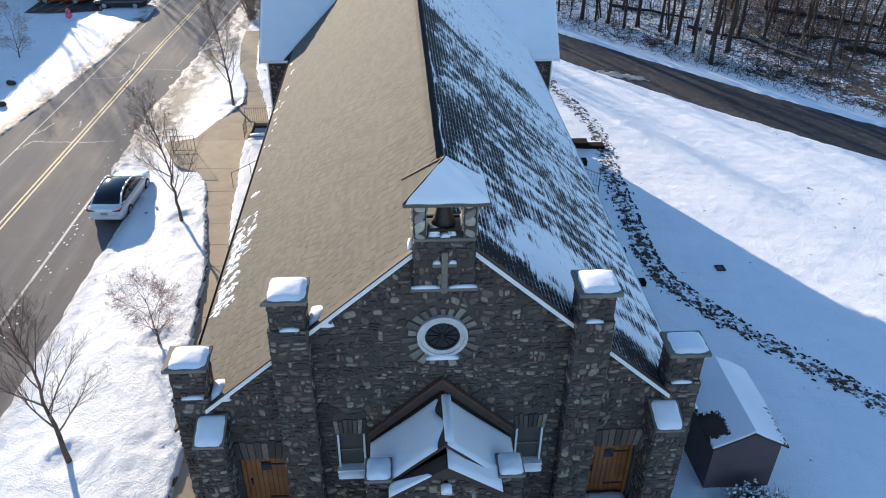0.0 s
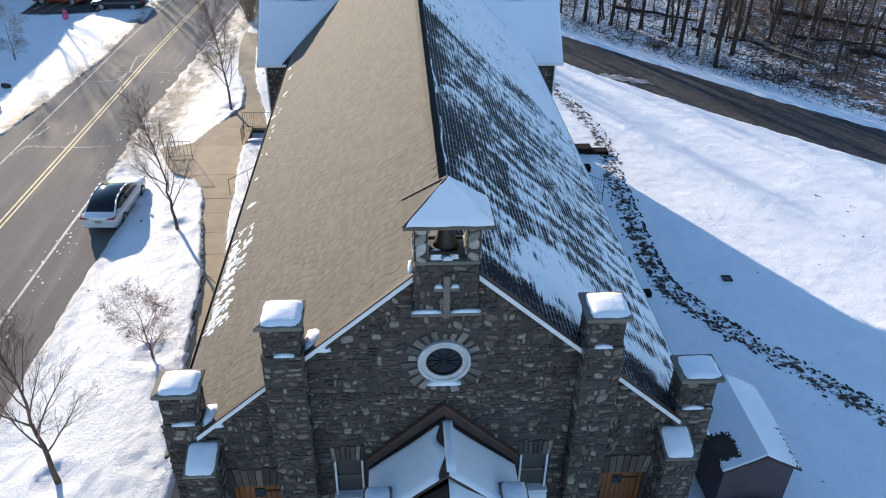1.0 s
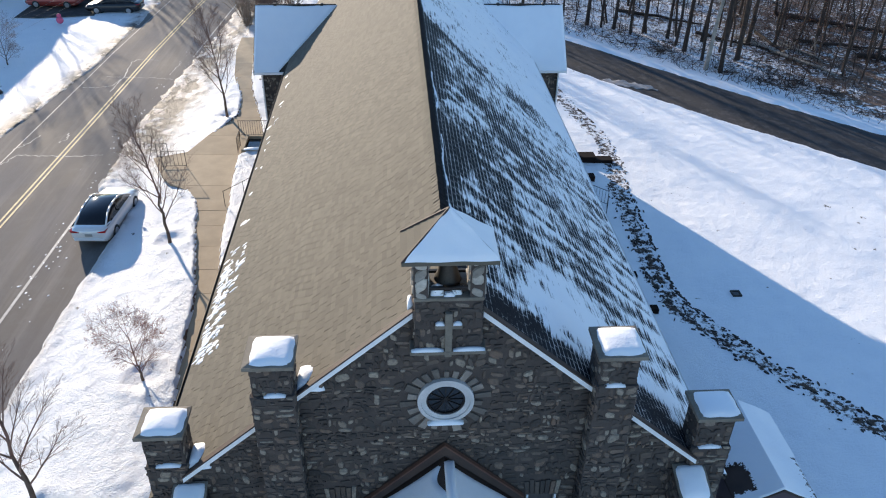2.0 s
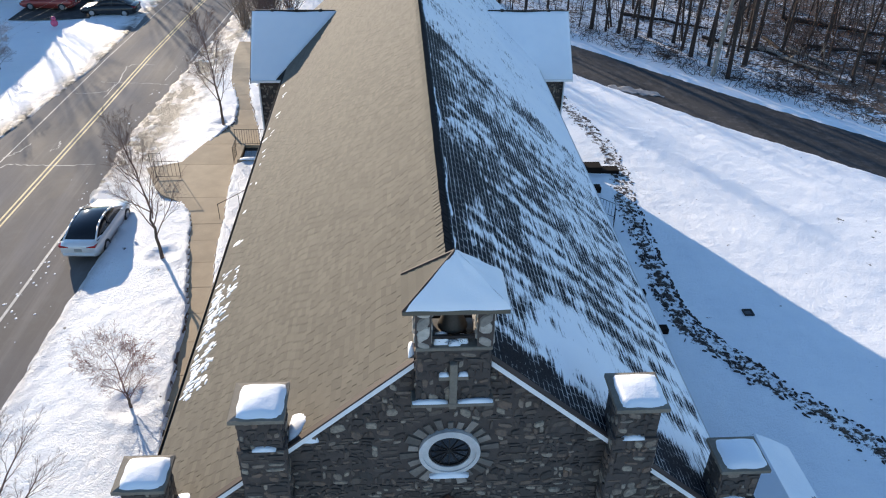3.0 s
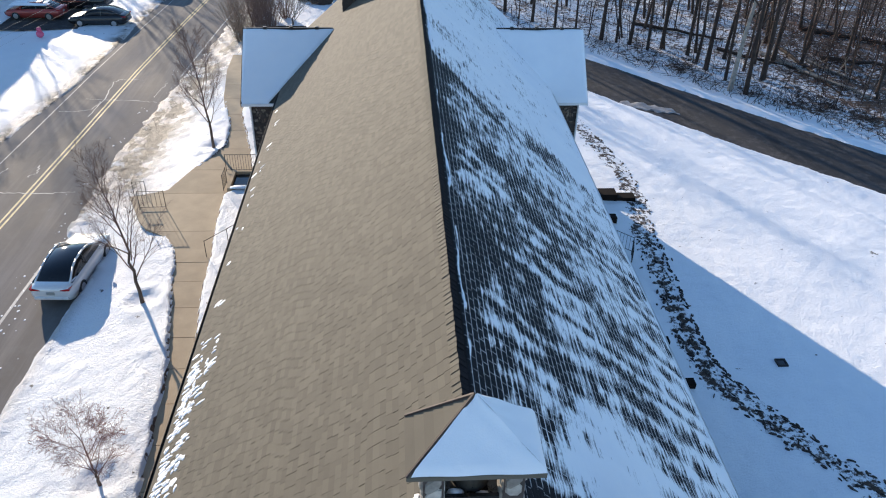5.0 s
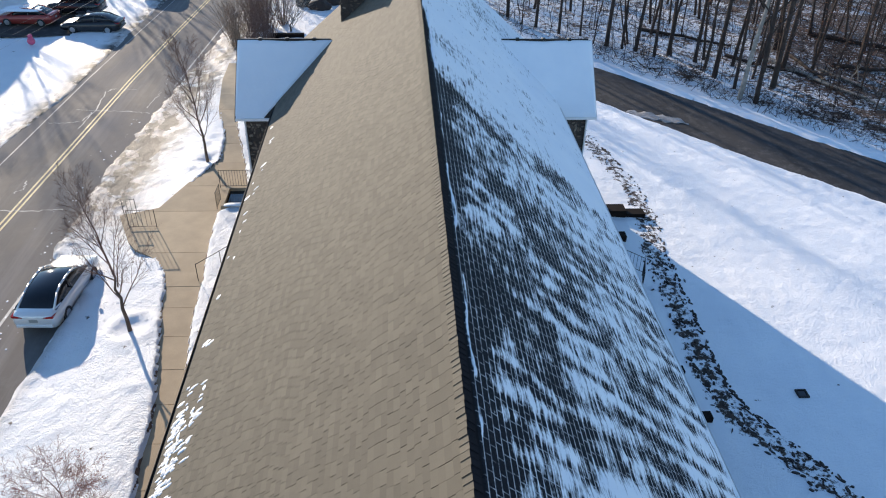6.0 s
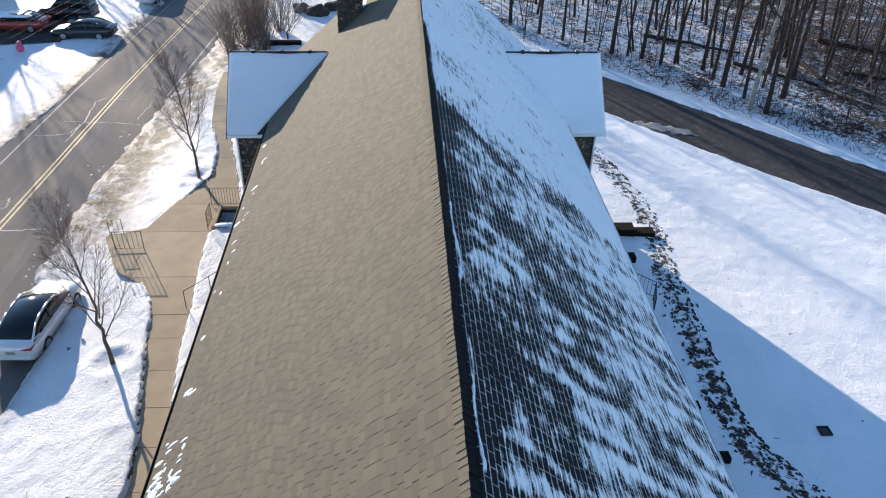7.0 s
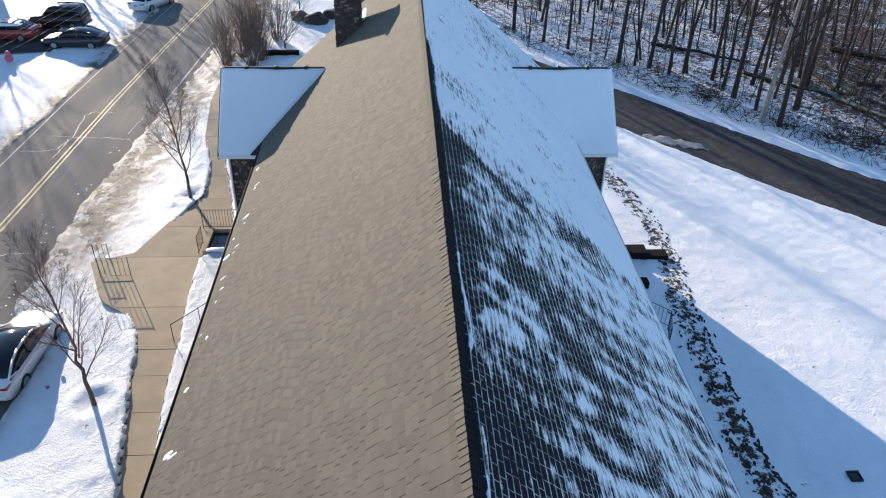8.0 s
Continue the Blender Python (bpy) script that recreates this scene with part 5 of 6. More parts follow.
LOW = [(8, 0.8, 0.75, 0.0, 0.05, 5), (8, 0.7, 0.6, 0.03), (7, 0.7, 0.5, 0.03), (4, 0.7, 0.55, 0.0), (0, 0, 0, 0)]
small = bare_tree("small_tree", (-10.29, 9.3, ground_at(-10.29, 9.3)), 2.5, 0.055, LOW, 14, "small spreading ornamental tree with red buds", (-0.03, 0.0), trunk=0.22, twig_mat=M_BUDTWIG)
rng = random.Random(3)
crown = [o for o in small.children if o.name.startswith("crown")][0]
cv = [v.co.copy() for v in crown.data.vertices][::5]
verts, faces = [], []
for p in cv[:2400]:
    if p.z < ground_at(-10, 8.85) + 0.7:
        continue
    k, s = len(verts), rng.uniform(0.007, 0.016)
    a = rng.random() * 6.28
    verts += [(p.x + s * math.cos(a), p.y + s * math.sin(a), p.z), (p.x - s * math.sin(a), p.y + s * math.cos(a), p.z + s), (p.x, p.y - s, p.z - s), (p.x + s * 0.3, p.y + s * 0.3, p.z + 1.3 * s)]
    faces += [(k, k + 1, k + 2), (k, k + 1, k + 3), (k + 1, k + 2, k + 3), (k, k + 3, k + 2)]
tagged(mesh_ob("bud_cluster", verts, faces, M_BUD, small, label="small reddish withered buds"), kind="stuff")
bare_tree("garden_tree", (-29.7, 45.0, ground_at(-29.7, 45.0)), 2.9, 0.06, LOW, 15, "small bare garden tree on the far lawn", trunk=0.25)
# upright many-stemmed shrubs behind the wing, and a small tree beside them
STEM = [(4, 0.3, 0.5, 0.02, 0.3), (3, 0.35, 0.5, 0.02), (0, 0, 0, 0.0)]


def stem_shrub(at, height, spread, count, seed, material, label):
    th = empty("garden_shrub", at, label, "shrub", "shrubs behind the wing")
    L = Limbs(seed)
    for k in range(count):
        a, e = L.rng.random() * 6.28, abs(L.rng.gauss(0, spread))
        p = Vector(at) + Vector((math.cos(a) * 0.35 * L.rng.random(), math.sin(a) * 0.35 * L.rng.random(), -0.1))
        L.limb(p, Vector((math.cos(a) * e, math.sin(a) * e, 1)), height * L.rng.uniform(0.6, 1.05), L.rng.uniform(0.012, 0.03), 0, STEM)
    mesh_ob("crown", L.v, L.f, material, th)


M_STRAW = plain("straw_coloured_stem", (0.33, 0.24, 0.17), 0.9, coarse=3, fine=30, vary=0.3, bump=0.2, island=0.35)
for i, (x, y, h) in enumerate(((-12.3, 54.6, 3.4), (-13.2, 52.9, 3.0), (-10.8, 53.4, 3.2), (-12.4, 59.5, 4.0), (-11.6, 56.6, 3.8), (-13.8, 55.6, 3.4), (-11.2, 52.2, 2.8), (-12.6, 57.4, 3.6), (-10.2, 57.8, 3.8))):
    stem_shrub((x, y, ground_at(x, y)), h, 0.32, 46, 30 + i, M_STRAW if i % 2 else M_TWIG, "upright bare shrub of many pale stems behind the church")
MULTI = [(13, 0.5, 0.7, 0.03, 0.05, 9), (8, 0.45, 0.6, 0.06), (5, 0.45, 0.5, 0.05), (0, 0, 0, 0.04)]
bare_tree("garden_tree", (-9.4, 55.8, ground_at(-9.4, 55.8)), 5.0, 0.08, MULTI, 30, "small pale bare tree behind the church", trunk=0.15, twig_mat=M_PALE)
bare_tree("garden_tree", (-9.4, 66.2, ground_at(-9.4, 66.2)), 2.6, 0.06, MULTI, 36, "small bare garden tree among boulders", trunk=0.3)

th = empty("evergreen_shrub", (10.2, 1.0, 1.3), "low dark evergreen shrub dusted with snow before the shed", "shrub")
sh = Limbs(45)
for i in range(150):
    a, e = sh.rng.random() * 6.28, sh.rng.uniform(0.1, 1.4)
    sh.limb(Vector((10.2 + sh.rng.gauss(0, 0.25), 1.0 + sh.rng.gauss(0, 0.2), 1.25)), Vector((math.cos(a) * math.cos(e), math.sin(a) * math.cos(e), math.sin(e))), sh.rng.uniform(0.5, 0.85), 0.014, 2, LOW)
mesh_ob("crown", sh.v, sh.f, plain("evergreen_needles", (0.035, 0.045, 0.03), 0.8, island=0.4), th)
vs, fs = [], []
for p in sh.v[::7]:
    if p[2] > 1.85 and sh.rng.random() < 0.16:
        k, s_ = len(vs), sh.rng.uniform(0.03, 0.06)
        vs += [(p[0] + s_, p[1], p[2]), (p[0], p[1] + s_, p[2]), (p[0] - s_, p[1], p[2]), (p[0], p[1] - s_, p[2]), (p[0], p[1], p[2] + s_)]
        fs += [(k, k + 1, k + 4), (k + 1, k + 2, k + 4), (k + 2, k + 3, k + 4), (k + 3, k, k + 4)]
mesh_ob("snow_dusting", vs, fs, M_SNOW, th)

# ---- woods ----
TALL = [(6, 0.7, 0.42, 0.03, 0.2, 2), (5, 0.6, 0.5, 0.04), (3, 0.5, 0.5, 0.03), (0, 0, 0, 0.02)]
edge_trees = [(14.1, 64.8, 0.16), (17.8, 61.4, 0.24), (19.0, 60.6, 0.14), (20.1, 60.1, 0.22), (21.3, 58.5, 0.17), (24.5, 57.2, 0.20), (24.9, 53.6, 0.26), (25.6, 51.0, 0.17), (25.2, 48.9, 0.24), (26.2, 48.2, 0.24), (28.9, 51.4, 0.28), (9.9, 69.6, 0.2), (6.2, 76.0, 0.22), (12.2, 66.6, 0.18), (16.0, 64.2, 0.13), (22.6, 58.8, 0.15), (27.4, 56.2, 0.2), (31.5, 55.5, 0.25), (33.0, 60.5, 0.3)]
for i, (x, y, r) in enumerate(edge_trees):
    rr = random.Random(300 + i)
    pale = i == 8
    bare_tree("woodland_tree", (x, y, ground_at(x, y)), rr.uniform(13, 19), r * 0.8, TALL, 300 + i, "pale dead trunk at the edge of the woods" if pale else "tall bare woodland tree at the edge of the drive", (rr.uniform(-0.05, 0.04), rr.uniform(-0.05, 0.05)), M_PALE if pale else M_WOODBARK, M_WOODBARK, trunk=0.8)
far = Limbs(500)
rng = far.rng
count = 0
while count < 250:
    x, y = rng.uniform(0, 78), rng.uniform(44, 108)
    d = (x - 20) * 0.7 + (y - 48) * 0.72
    if d < 7.5 or d > 52:
        continue
    count += 1
    z, r, h = ground_at(x, y), rng.uniform(0.04, 0.14), rng.uniform(8, 15)
    top = Vector((rng.gauss(-0.01, 0.06), rng.gauss(0, 0.07), 1)).normalized()
    pts = [Vector((x, y, z - 0.2)) + top * h * k / 4 + Vector((rng.gauss(0, 0.08) * k, rng.gauss(0, 0.08) * k, 0)) for k in range(5)]
    far.tube(pts, [r * (1.1 - 0.2 * k) for k in range(5)], 6)
    for k in range(6):
        p = pts[0].lerp(pts[-1], rng.uniform(0.25, 0.95))
        a = rng.random() * 6.28
        far.limb(p, Vector((math.cos(a), math.sin(a), rng.uniform(0.2, 0.9))), rng.uniform(1.2, 3.8), r * 0.3, 2, TALL)
tagged(mesh_ob("deep_woods", far.v, far.f, M_WOODBARK, None, True), "dense bare winter woods behind the drive", "woods", kind="stuff")
# brush, saplings and litter under the trees
br = Limbs(501)
rng = br.rng
leaf_v, leaf_f = [], []
for i in range(2600):
    x, y = rng.uniform(4, 62), rng.uniform(42, 92)
    d = (x - 20) * 0.7 + (y - 48) * 0.72
    if d < 3.9 or (d > 7 and rng.random() < 0.45):
        continue
    z = ground_at(x, y)
    if rng.random() < 0.3:
        a = rng.random() * 6.28
        br.limb(Vector((x, y, z + 0.08)), Vector((math.cos(a), math.sin(a), 0.12)), rng.uniform(0.8, 3.0), rng.uniform(0.015, 0.05), 2, TALL)
    else:
        for s in range(rng.randint(1, 4)):
            br.limb(Vector((x + rng.gauss(0, 0.2), y + rng.gauss(0, 0.2), z - 0.05)), Vector((rng.gauss(0, 0.5), rng.gauss(0, 0.5), 1)), rng.uniform(0.5, 2.0), rng.uniform(0.008, 0.02), 2, TALL)
for cx, cy, w, n in ((29.3, 46.4, 1.6, 90), (31.3, 45.0, 1.4, 90), (33.0, 43.0, 1.6, 80), (23.2, 54.0, 1.2, 50), (21.4, 57.2, 1.2, 50), (35, 50, 3, 90), (26.5, 48.4, 0.7, 30), (17.5, 60.6, 1.0, 40), (38, 56, 4, 150), (43, 62, 5, 150), (36, 64, 4, 120), (41, 50, 4, 140), (48, 56, 5, 120)):
    for i in range(n):
        x, y = rng.gauss(cx, w * 0.6), rng.gauss(cy, w * 0.6)
        br.limb(Vector((x, y, ground_at(x, y))), Vector((rng.gauss(0, 0.9), rng.gauss(0, 0.9), 0.6)), rng.uniform(0.5, 1.5), rng.uniform(0.01, 0.025), 2, TALL)
for i in range(380):
    k = rng.randint(2, len(DRIVE) - 4)
    (ax, ay), (bx, by) = DRIVE[k], DRIVE[k + 1]
    f, w = rng.random(), rng.uniform(4.3, 6.6)
    ln = math.hypot(bx - ax, by - ay)
    x, y = ax + (bx - ax) * f - (by - ay) / ln * w, ay + (by - ay) * f + (bx - ax) / ln * w
    br.limb(Vector((x, y, ground_at(x, y) - 0.03)), Vector((rng.gauss(0, 0.8), rng.gauss(0, 0.8), 0.7)), rng.uniform(0.4, 1.3), rng.uniform(0.01, 0.03), 1 if i % 4 == 0 else 2, TALL)
for i in range(520):
    x, y = rng.uniform(6, 56), rng.uniform(44, 92)
    d = (x - 20) * 0.7 + (y - 48) * 0.72
    if 4.6 < d < 34:
        br.limb(Vector((x, y, ground_at(x, y) - 0.05)), Vector((rng.gauss(0, 0.1), rng.gauss(0, 0.1), 1)), rng.uniform(2.2, 6.5), rng.uniform(0.015, 0.04), 1, TALL)
tagged(mesh_ob("brush", br.v, br.f, M_BRUSH, None), "tangled bare brush and fallen twigs in the snow", "brush", kind="stuff")
for i in range(9500):
    if i % 2 == 0:
        x, y, s = rng.gauss(34, 7), rng.gauss(57, 6), rng.uniform(0.04, 0.09)
        z = ground_at(x, y) + rng.uniform(0.2, 6)
    else:
        x, y, s = rng.uniform(6, 60), rng.uniform(46, 90), rng.uniform(0.04, 0.1)
        z = ground_at(x, y) + 0.03
    if (x - 20) * 0.7 + (y - 48) * 0.72 < 5.2:
        continue
    k, a, b = len(leaf_v), rng.random() * 6.28, rng.uniform(-0.5, 0.5)
    u, w = Vector((math.cos(a), math.sin(a), b)) * s, Vector((-math.sin(a), math.cos(a), -b)) * s * 0.6
    c = Vector((x, y, z))
    leaf_v += [c - u, c + w, c + u + Vector((0, 0, s * 0.4)), c - w]
    leaf_f.append((k, k + 1, k + 2, k + 3))
tagged(mesh_ob("leaf_litter", leaf_v, leaf_f, M_LEAF, None), "russet withered leaves in the woods", "leaves", kind="stuff")
# fallen logs
for i, (p, q, r, m) in enumerate((((31.0, 57.5), (35.5, 47.0), 0.2, M_PALE), ((33.5, 58.7), (33.7, 47.8), 0.14, M_WOODBARK), ((38, 64), (47, 57), 0.22, M_WOODBARK), ((36, 56), (44, 53), 0.16, M_WOODBARK), ((27.5, 58.5), (33, 53), 0.15, M_WOODBARK), ((34.4, 55.2), (36.2, 50.8), 0.15, M_PALE), ((22, 66), (29, 61), 0.16, M_WOODBARK), ((40, 52), (46, 47.5), 0.2, M_WOODBARK))):
    L = Limbs(600 + i)
    a, b = Vector((*p, ground_at(*p) + r * 0.8)), Vector((*q, ground_at(*q) + r * 0.8))
    pts = [a.lerp(b, k / 6) + Vector((L.rng.gauss(0, 0.1), L.rng.gauss(0, 0.1), 0.06 * (k % 2))) for k in range(7)]
    L.tube(pts, [r * (1.1 - 0.1 * k) for k in range(7)], 8)
    for k in range(6):
        L.limb(pts[k], Vector((L.rng.gauss(0, 1), L.rng.gauss(0, 1), 0.8)), 1.5, r * 0.3, 2, TALL)
    tagged(mesh_ob("fallen_log", L.v, L.f, m, None, True), "fallen tree trunk lying among the brush", "log")
SHADE = [(9, 0.6, 0.55, 0.03, 0.1, 6), (7, 0.6, 0.5, 0.04), (5, 0.5, 0.5, 0.03), (2, 0.5, 0.5, 0.02), (0, 0, 0, 0.02)]
# trees standing behind, which throw their shade along the road and lawns
for i, (x, y, h) in enumerate(((-33, 92, 15), (-27, 96, 16), (-36, 84, 13), (-22, 104, 17), (-40, 74, 13), (-30, 108, 17), (-5, 84, 15), (1, 90, 16), (5, 97, 17), (-2, 102, 16), (9, 88, 15), (-9, 81, 14), (-12, 89, 16), (-3, 93, 17), (-15, 97, 18), (3, 82, 14), (-7, 99, 18), (-44, 79, 14), (-38, 90, 16), (-47, 86, 15), (-31, 84, 14), (-42, 97, 17), (-25, 87, 15), (-42, 43, 12), (-45, 51, 13), (-40, 37, 11), (-48, 45, 14), (-44, 33, 12))):
    bare_tree("roadside_tree", (x, y, ground_at(x, y)), h, 0.15, SHADE, 700 + i, "tall bare roadside tree far along the road", trunk=0.35, trunk_mat=M_WOODBARK, twig_mat=M_WOODBARK)

# ---- cars ----
def paint(name, c, rough=0.25, metal=0.2):
    n = Nodes(name)
    col = n.mix(n.ramp(n.noise(2.0, 4), 0.3, 0.7), tint(c, 0.93), tint(c, 1.05))
    n.t.links.new(col, n.b.inputs["Base Color"])
    n.b.inputs["Roughness"].default_value, n.b.inputs["Metallic"].default_value = rough, metal
    n.b.inputs["Coat Weight"].default_value = 0.5
    return n.m


M_CARW = paint("white_car_paint", (0.78, 0.77, 0.75))
M_CARK = paint("black_car_paint", (0.02, 0.02, 0.022))
M_CARR = paint("red_car_paint", (0.32, 0.05, 0.04))
M_CARGLASS = plain("tinted_car_glass", (0.012, 0.013, 0.016), 0.06, vary=0.2, bump=0.0)
M_TYRE = plain("tyre_rubber", (0.02, 0.02, 0.02), 0.85, vary=0.2, bump=0.3)
M_RIM = plain("alloy_rim", (0.45, 0.45, 0.46), 0.3, 0.9, vary=0.1, bump=0.0)
M_LAMP = plain("red_lamp_glass", (0.42, 0.015, 0.015), 0.15, vary=0.15, bump=0.0)
M_BAR = plain("grey_panel", (0.3, 0.3, 0.28), 0.6, vary=0.1, bump=0.0)


def loft(sections, close=True):
    """Skin through rings of points of equal count."""
    bm = bmesh.new()
    rs = [[bm.verts.new(p) for p in s] for s in sections]
    for a, b in zip(rs, rs[1:]):
        n = len(a)
        for i in range(n):
            bm.faces.new((a[i], a[(i + 1) % n], b[(i + 1) % n], b[i]))
    if close:
        bm.faces.new(rs[0][::-1])
        bm.faces.new(rs[-1])
    return bm


def car(name, label, body_mat, at, yaw, suv=False, length=4.8, group=""):
    """A saloon along +y with its tail at the origin side; parts are separate."""
    th = empty(name, (0, 0, 0), label, "car", group)
    k = length / 4.8
    up = 0.16 if suv else 0.0
    # (y, half width low, half width at belt, bottom, belt height)
    rows = [(0.0, 0.70, 0.62, 0.42, 0.80), (0.06, 0.82, 0.74, 0.32, 0.92), (0.30, 0.89, 0.80, 0.26, 0.98), (0.75, 0.92, 0.84, 0.22, 0.99), (1.6, 0.925, 0.86, 0.20, 0.95), (2.6, 0.925, 0.86, 0.20, 0.92), (3.4, 0.92, 0.85, 0.20, 0.90), (4.0, 0.91, 0.82, 0.22, 0.84), (4.5, 0.86, 0.74, 0.26, 0.74), (4.75, 0.74, 0.60, 0.34, 0.62), (4.8, 0.62, 0.50, 0.42, 0.54)]
    secs = []
    for y, wl, wb, zb, zt in rows:
        zt += up
        m = (zb + zt) / 2
        secs.append([(-wl * 0.92, y * k, zb), (-wl, y * k, m - 0.05), (-wl * 0.995, y * k, m + 0.12), (-wb, y * k, zt - 0.02), (-wb * 0.75, y * k, zt + 0.02), (wb * 0.75, y * k, zt + 0.02), (wb, y * k, zt - 0.02), (wl * 0.995, y * k, m + 0.12), (wl, y * k, m - 0.05), (wl * 0.92, y * k, zb)])
    ob = part("body", loft(secs), body_mat, th, smooth=True)
    # glasshouse
    if suv:
        cab = [(0.12, 0.74, 0.98, 0.99), (0.35, 0.70, 0.98, 1.62), (0.8, 0.70, 0.98, 1.68), (2.0, 0.70, 0.95, 1.70), (2.7, 0.68, 0.93, 1.62), (3.5, 0.72, 0.92, 0.95)]
    else:
        cab = [(0.35, 0.72, 0.97, 0.98), (1.05, 0.62, 0.97, 1.33), (1.5, 0.60, 0.95, 1.42), (2.2, 0.60, 0.93, 1.44), (2.75, 0.62, 0.92, 1.36), (3.65, 0.74, 0.88, 0.90)]
    secs = [[(-0.84, y * k, zb + up), (-wt - (0.84 - wt) * 0.12, y * k, zt - 0.06 + up), (-wt * 0.85, y * k, zt + up), (wt * 0.85, y * k, zt + up), (wt + (0.84 - wt) * 0.12, y * k, zt - 0.06 + up), (0.84, y * k, zb + up)] for y, wt, zb, zt in cab]
    part("glass", loft(secs), M_CARGLASS, th, "dark tinted windows", True)
    r0, r1 = (cab[1][0], cab[4][0])
    for s in (-1, 1):
        bm = bmesh.new()
        for (ya, wa, _, za), (yb, wb, _, zb) in zip(cab, cab[1:]):
            rod(bm, (s * (wa + (0.84 - wa) * 0.10), ya * k, za - 0.03 + up), (s * (wb + (0.84 - wb) * 0.10), yb * k, zb - 0.03 + up), 0.045, 0.045, 6)
        part("roof_rail", bm, body_mat, th, smooth=True)
    for y in (1.9,):
        for s in (-1, 1):
            bm = bmesh.new()
            rod(bm, (s * 0.86, y * k, 0.95 + up), (s * 0.70, y * k, 1.38 + up), 0.03, 0.03, 5)
            part("pillar", bm, M_CARK, th)
    yr = [(r0 + 0.55, 0.62, cab[2][3]), (r1 - 0.1, 0.60, cab[3][3] - 0.01)]
    if body_mat is M_CARR:
        bm = boxes((-0.58, 0.58, yr[0][0] * k, yr[1][0] * k, yr[0][2] - 0.03 + up, yr[0][2] + 0.025 + up), bevel=0.02)
        part("roof", bm, body_mat, th)
    for y in (0.95, 3.75):
        for s in (-1, 1):
            c = Vector((s * 0.83, y * k, 0.33))
            bm = bmesh.new()
            rod(bm, c - Vector((0.11, 0, 0)), c + Vector((0.11, 0, 0)), 0.33, 0.33, 20)
            wheel = part("wheel", bm, M_TYRE, th)
            bm = bmesh.new()
            rod(bm, c + Vector((s * 0.10, 0, 0)), c + Vector((s * 0.122, 0, 0)), 0.22, 0.2, 14)
            part("rim", bm, M_RIM, wheel)
    for s in (-1, 1):
        bm = bmesh.new()
        prism(bm, [(s * 0.40, 0.78 + up), (s * 0.80, 0.80 + up), (s * 0.84, 0.90 + up), (s * 0.42, 0.84 + up)], "y", 0.0, 0.30 * k)
        part("tail_lamp", bm, M_LAMP, th)
        part("mirror", boxes((*sorted((s * 0.92, s * 1.06)), 3.1 * k, 3.22 * k, 0.93 + up, 1.05 + up), bevel=0.03), body_mat, th)
        part("headlamp", boxes((*sorted((s * 0.45, s * 0.80)), 4.55 * k, 4.68 * k, 0.58 + up, 0.68 + up), bevel=0.03), M_RIM, th)
    part("bumper", boxes((-0.72, 0.72, -0.05, 0.1, 0.36, 0.50), bevel=0.03), body_mat, th)
    part("rear_panel", boxes((-0.17, 0.17, -0.015, 0.02, 0.60 + up, 0.74 + up)), M_BAR, th)
    th.matrix_basis = pose(*at, 0, 0, yaw)
    return th


car("white_sedan", "white saloon car with dark glass parked on the road's edge", M_CARW, (-15.42, 19.3, 1.47), -2.5)
car("black_sedan", "black saloon car parked in a driveway across the road", M_CARK, (-23.4, 58.6, 1.36), 88)
car("black_suv", "black estate car parked behind a saloon across the road", M_CARK, (-26.4, 63.4, 1.36), 84, True, 4.7)
car("red_car", "dark red car with snow on its roof across the road", M_CARR, (-29.3, 60.4, 1.36), 86)
car("snowy_car", "snow-covered white car parked beside the far road", M_CARW, (-23.6, 67.2, 1.40), -22)
tagged(snow_pile("car_snow", -33.5, -30.2, 59.6, 61.2, 2.62, 0.2, None, 300), "snow lying on a parked red car", "snow")
pad = mesh_ob("parking_pad", [(-34, 56.9, 1.34), (-22, 57.4, 1.47), (-21.2, 64.5, 1.47), (-34, 65.2, 1.34)], [(0, 1, 2, 3)], M_DRIVE)
tagged(pad, "cleared dark asphalt parking drive across the road", "driveway", kind="structure")

# ---- railings ----
def railing(name, pts, h, label, balusters=True, step=0.13):
    """Iron railing along points (x, y, z)."""
    th = empty(name, pts[0], label, "railing")
    for (a, b) in zip(pts, pts[1:]):
        a, b = Vector(a), Vector(b)
        upv = Vector((0, 0, h))
        bm = bmesh.new()
        rod(bm, a + upv, b + upv, 0.016, sides=5)
        part("top_rail", bm, M_METAL, th)
        if balusters:
            bm = bmesh.new()
            rod(bm, a + Vector((0, 0, 0.1)), b + Vector((0, 0, 0.1)), 0.016, sides=5)
            part("bottom_rail", bm, M_METAL, th)
            n = max(2, int((b - a).length / step))
            for i in range(1, n):
                p = a.lerp(b, i / n)
                bm = bmesh.new()
                rod(bm, p + Vector((0, 0, 0.1)), p + upv, 0.010, sides=4)
                part("baluster", bm, M_METAL, th)
    for p in pts:
        p = Vector(p)
        bm = bmesh.new()
        rod(bm, p - Vector((0, 0, 0.12)), p + Vector((0, 0, h + 0.03)), 0.018, sides=6)
        part("post", bm, M_METAL, th)
    return th


railing("walk_railing", [(-13.7, 26.35, 2.05), (-12.45, 26.4, 2.05)], 0.98, "black iron railing with thin balusters at the head of the steps", True, 0.18)
railing("walk_railing", [(-14.35, 27.7, 1.95), (-13.75, 27.75, 1.95)], 0.9, "short black iron railing on the steps to the road", True, 0.18)
railing("areaway_railing", [(-10.2, 30.3, 2.05), (-8.3, 30.3, 2.05)], 1.0, "black iron railing round the basement areaway")
railing("areaway_railing", [(-9.95, 28.1, 2.05), (-9.95, 29.0, 2.05)], 0.9, "black iron railing at the areaway's corner")
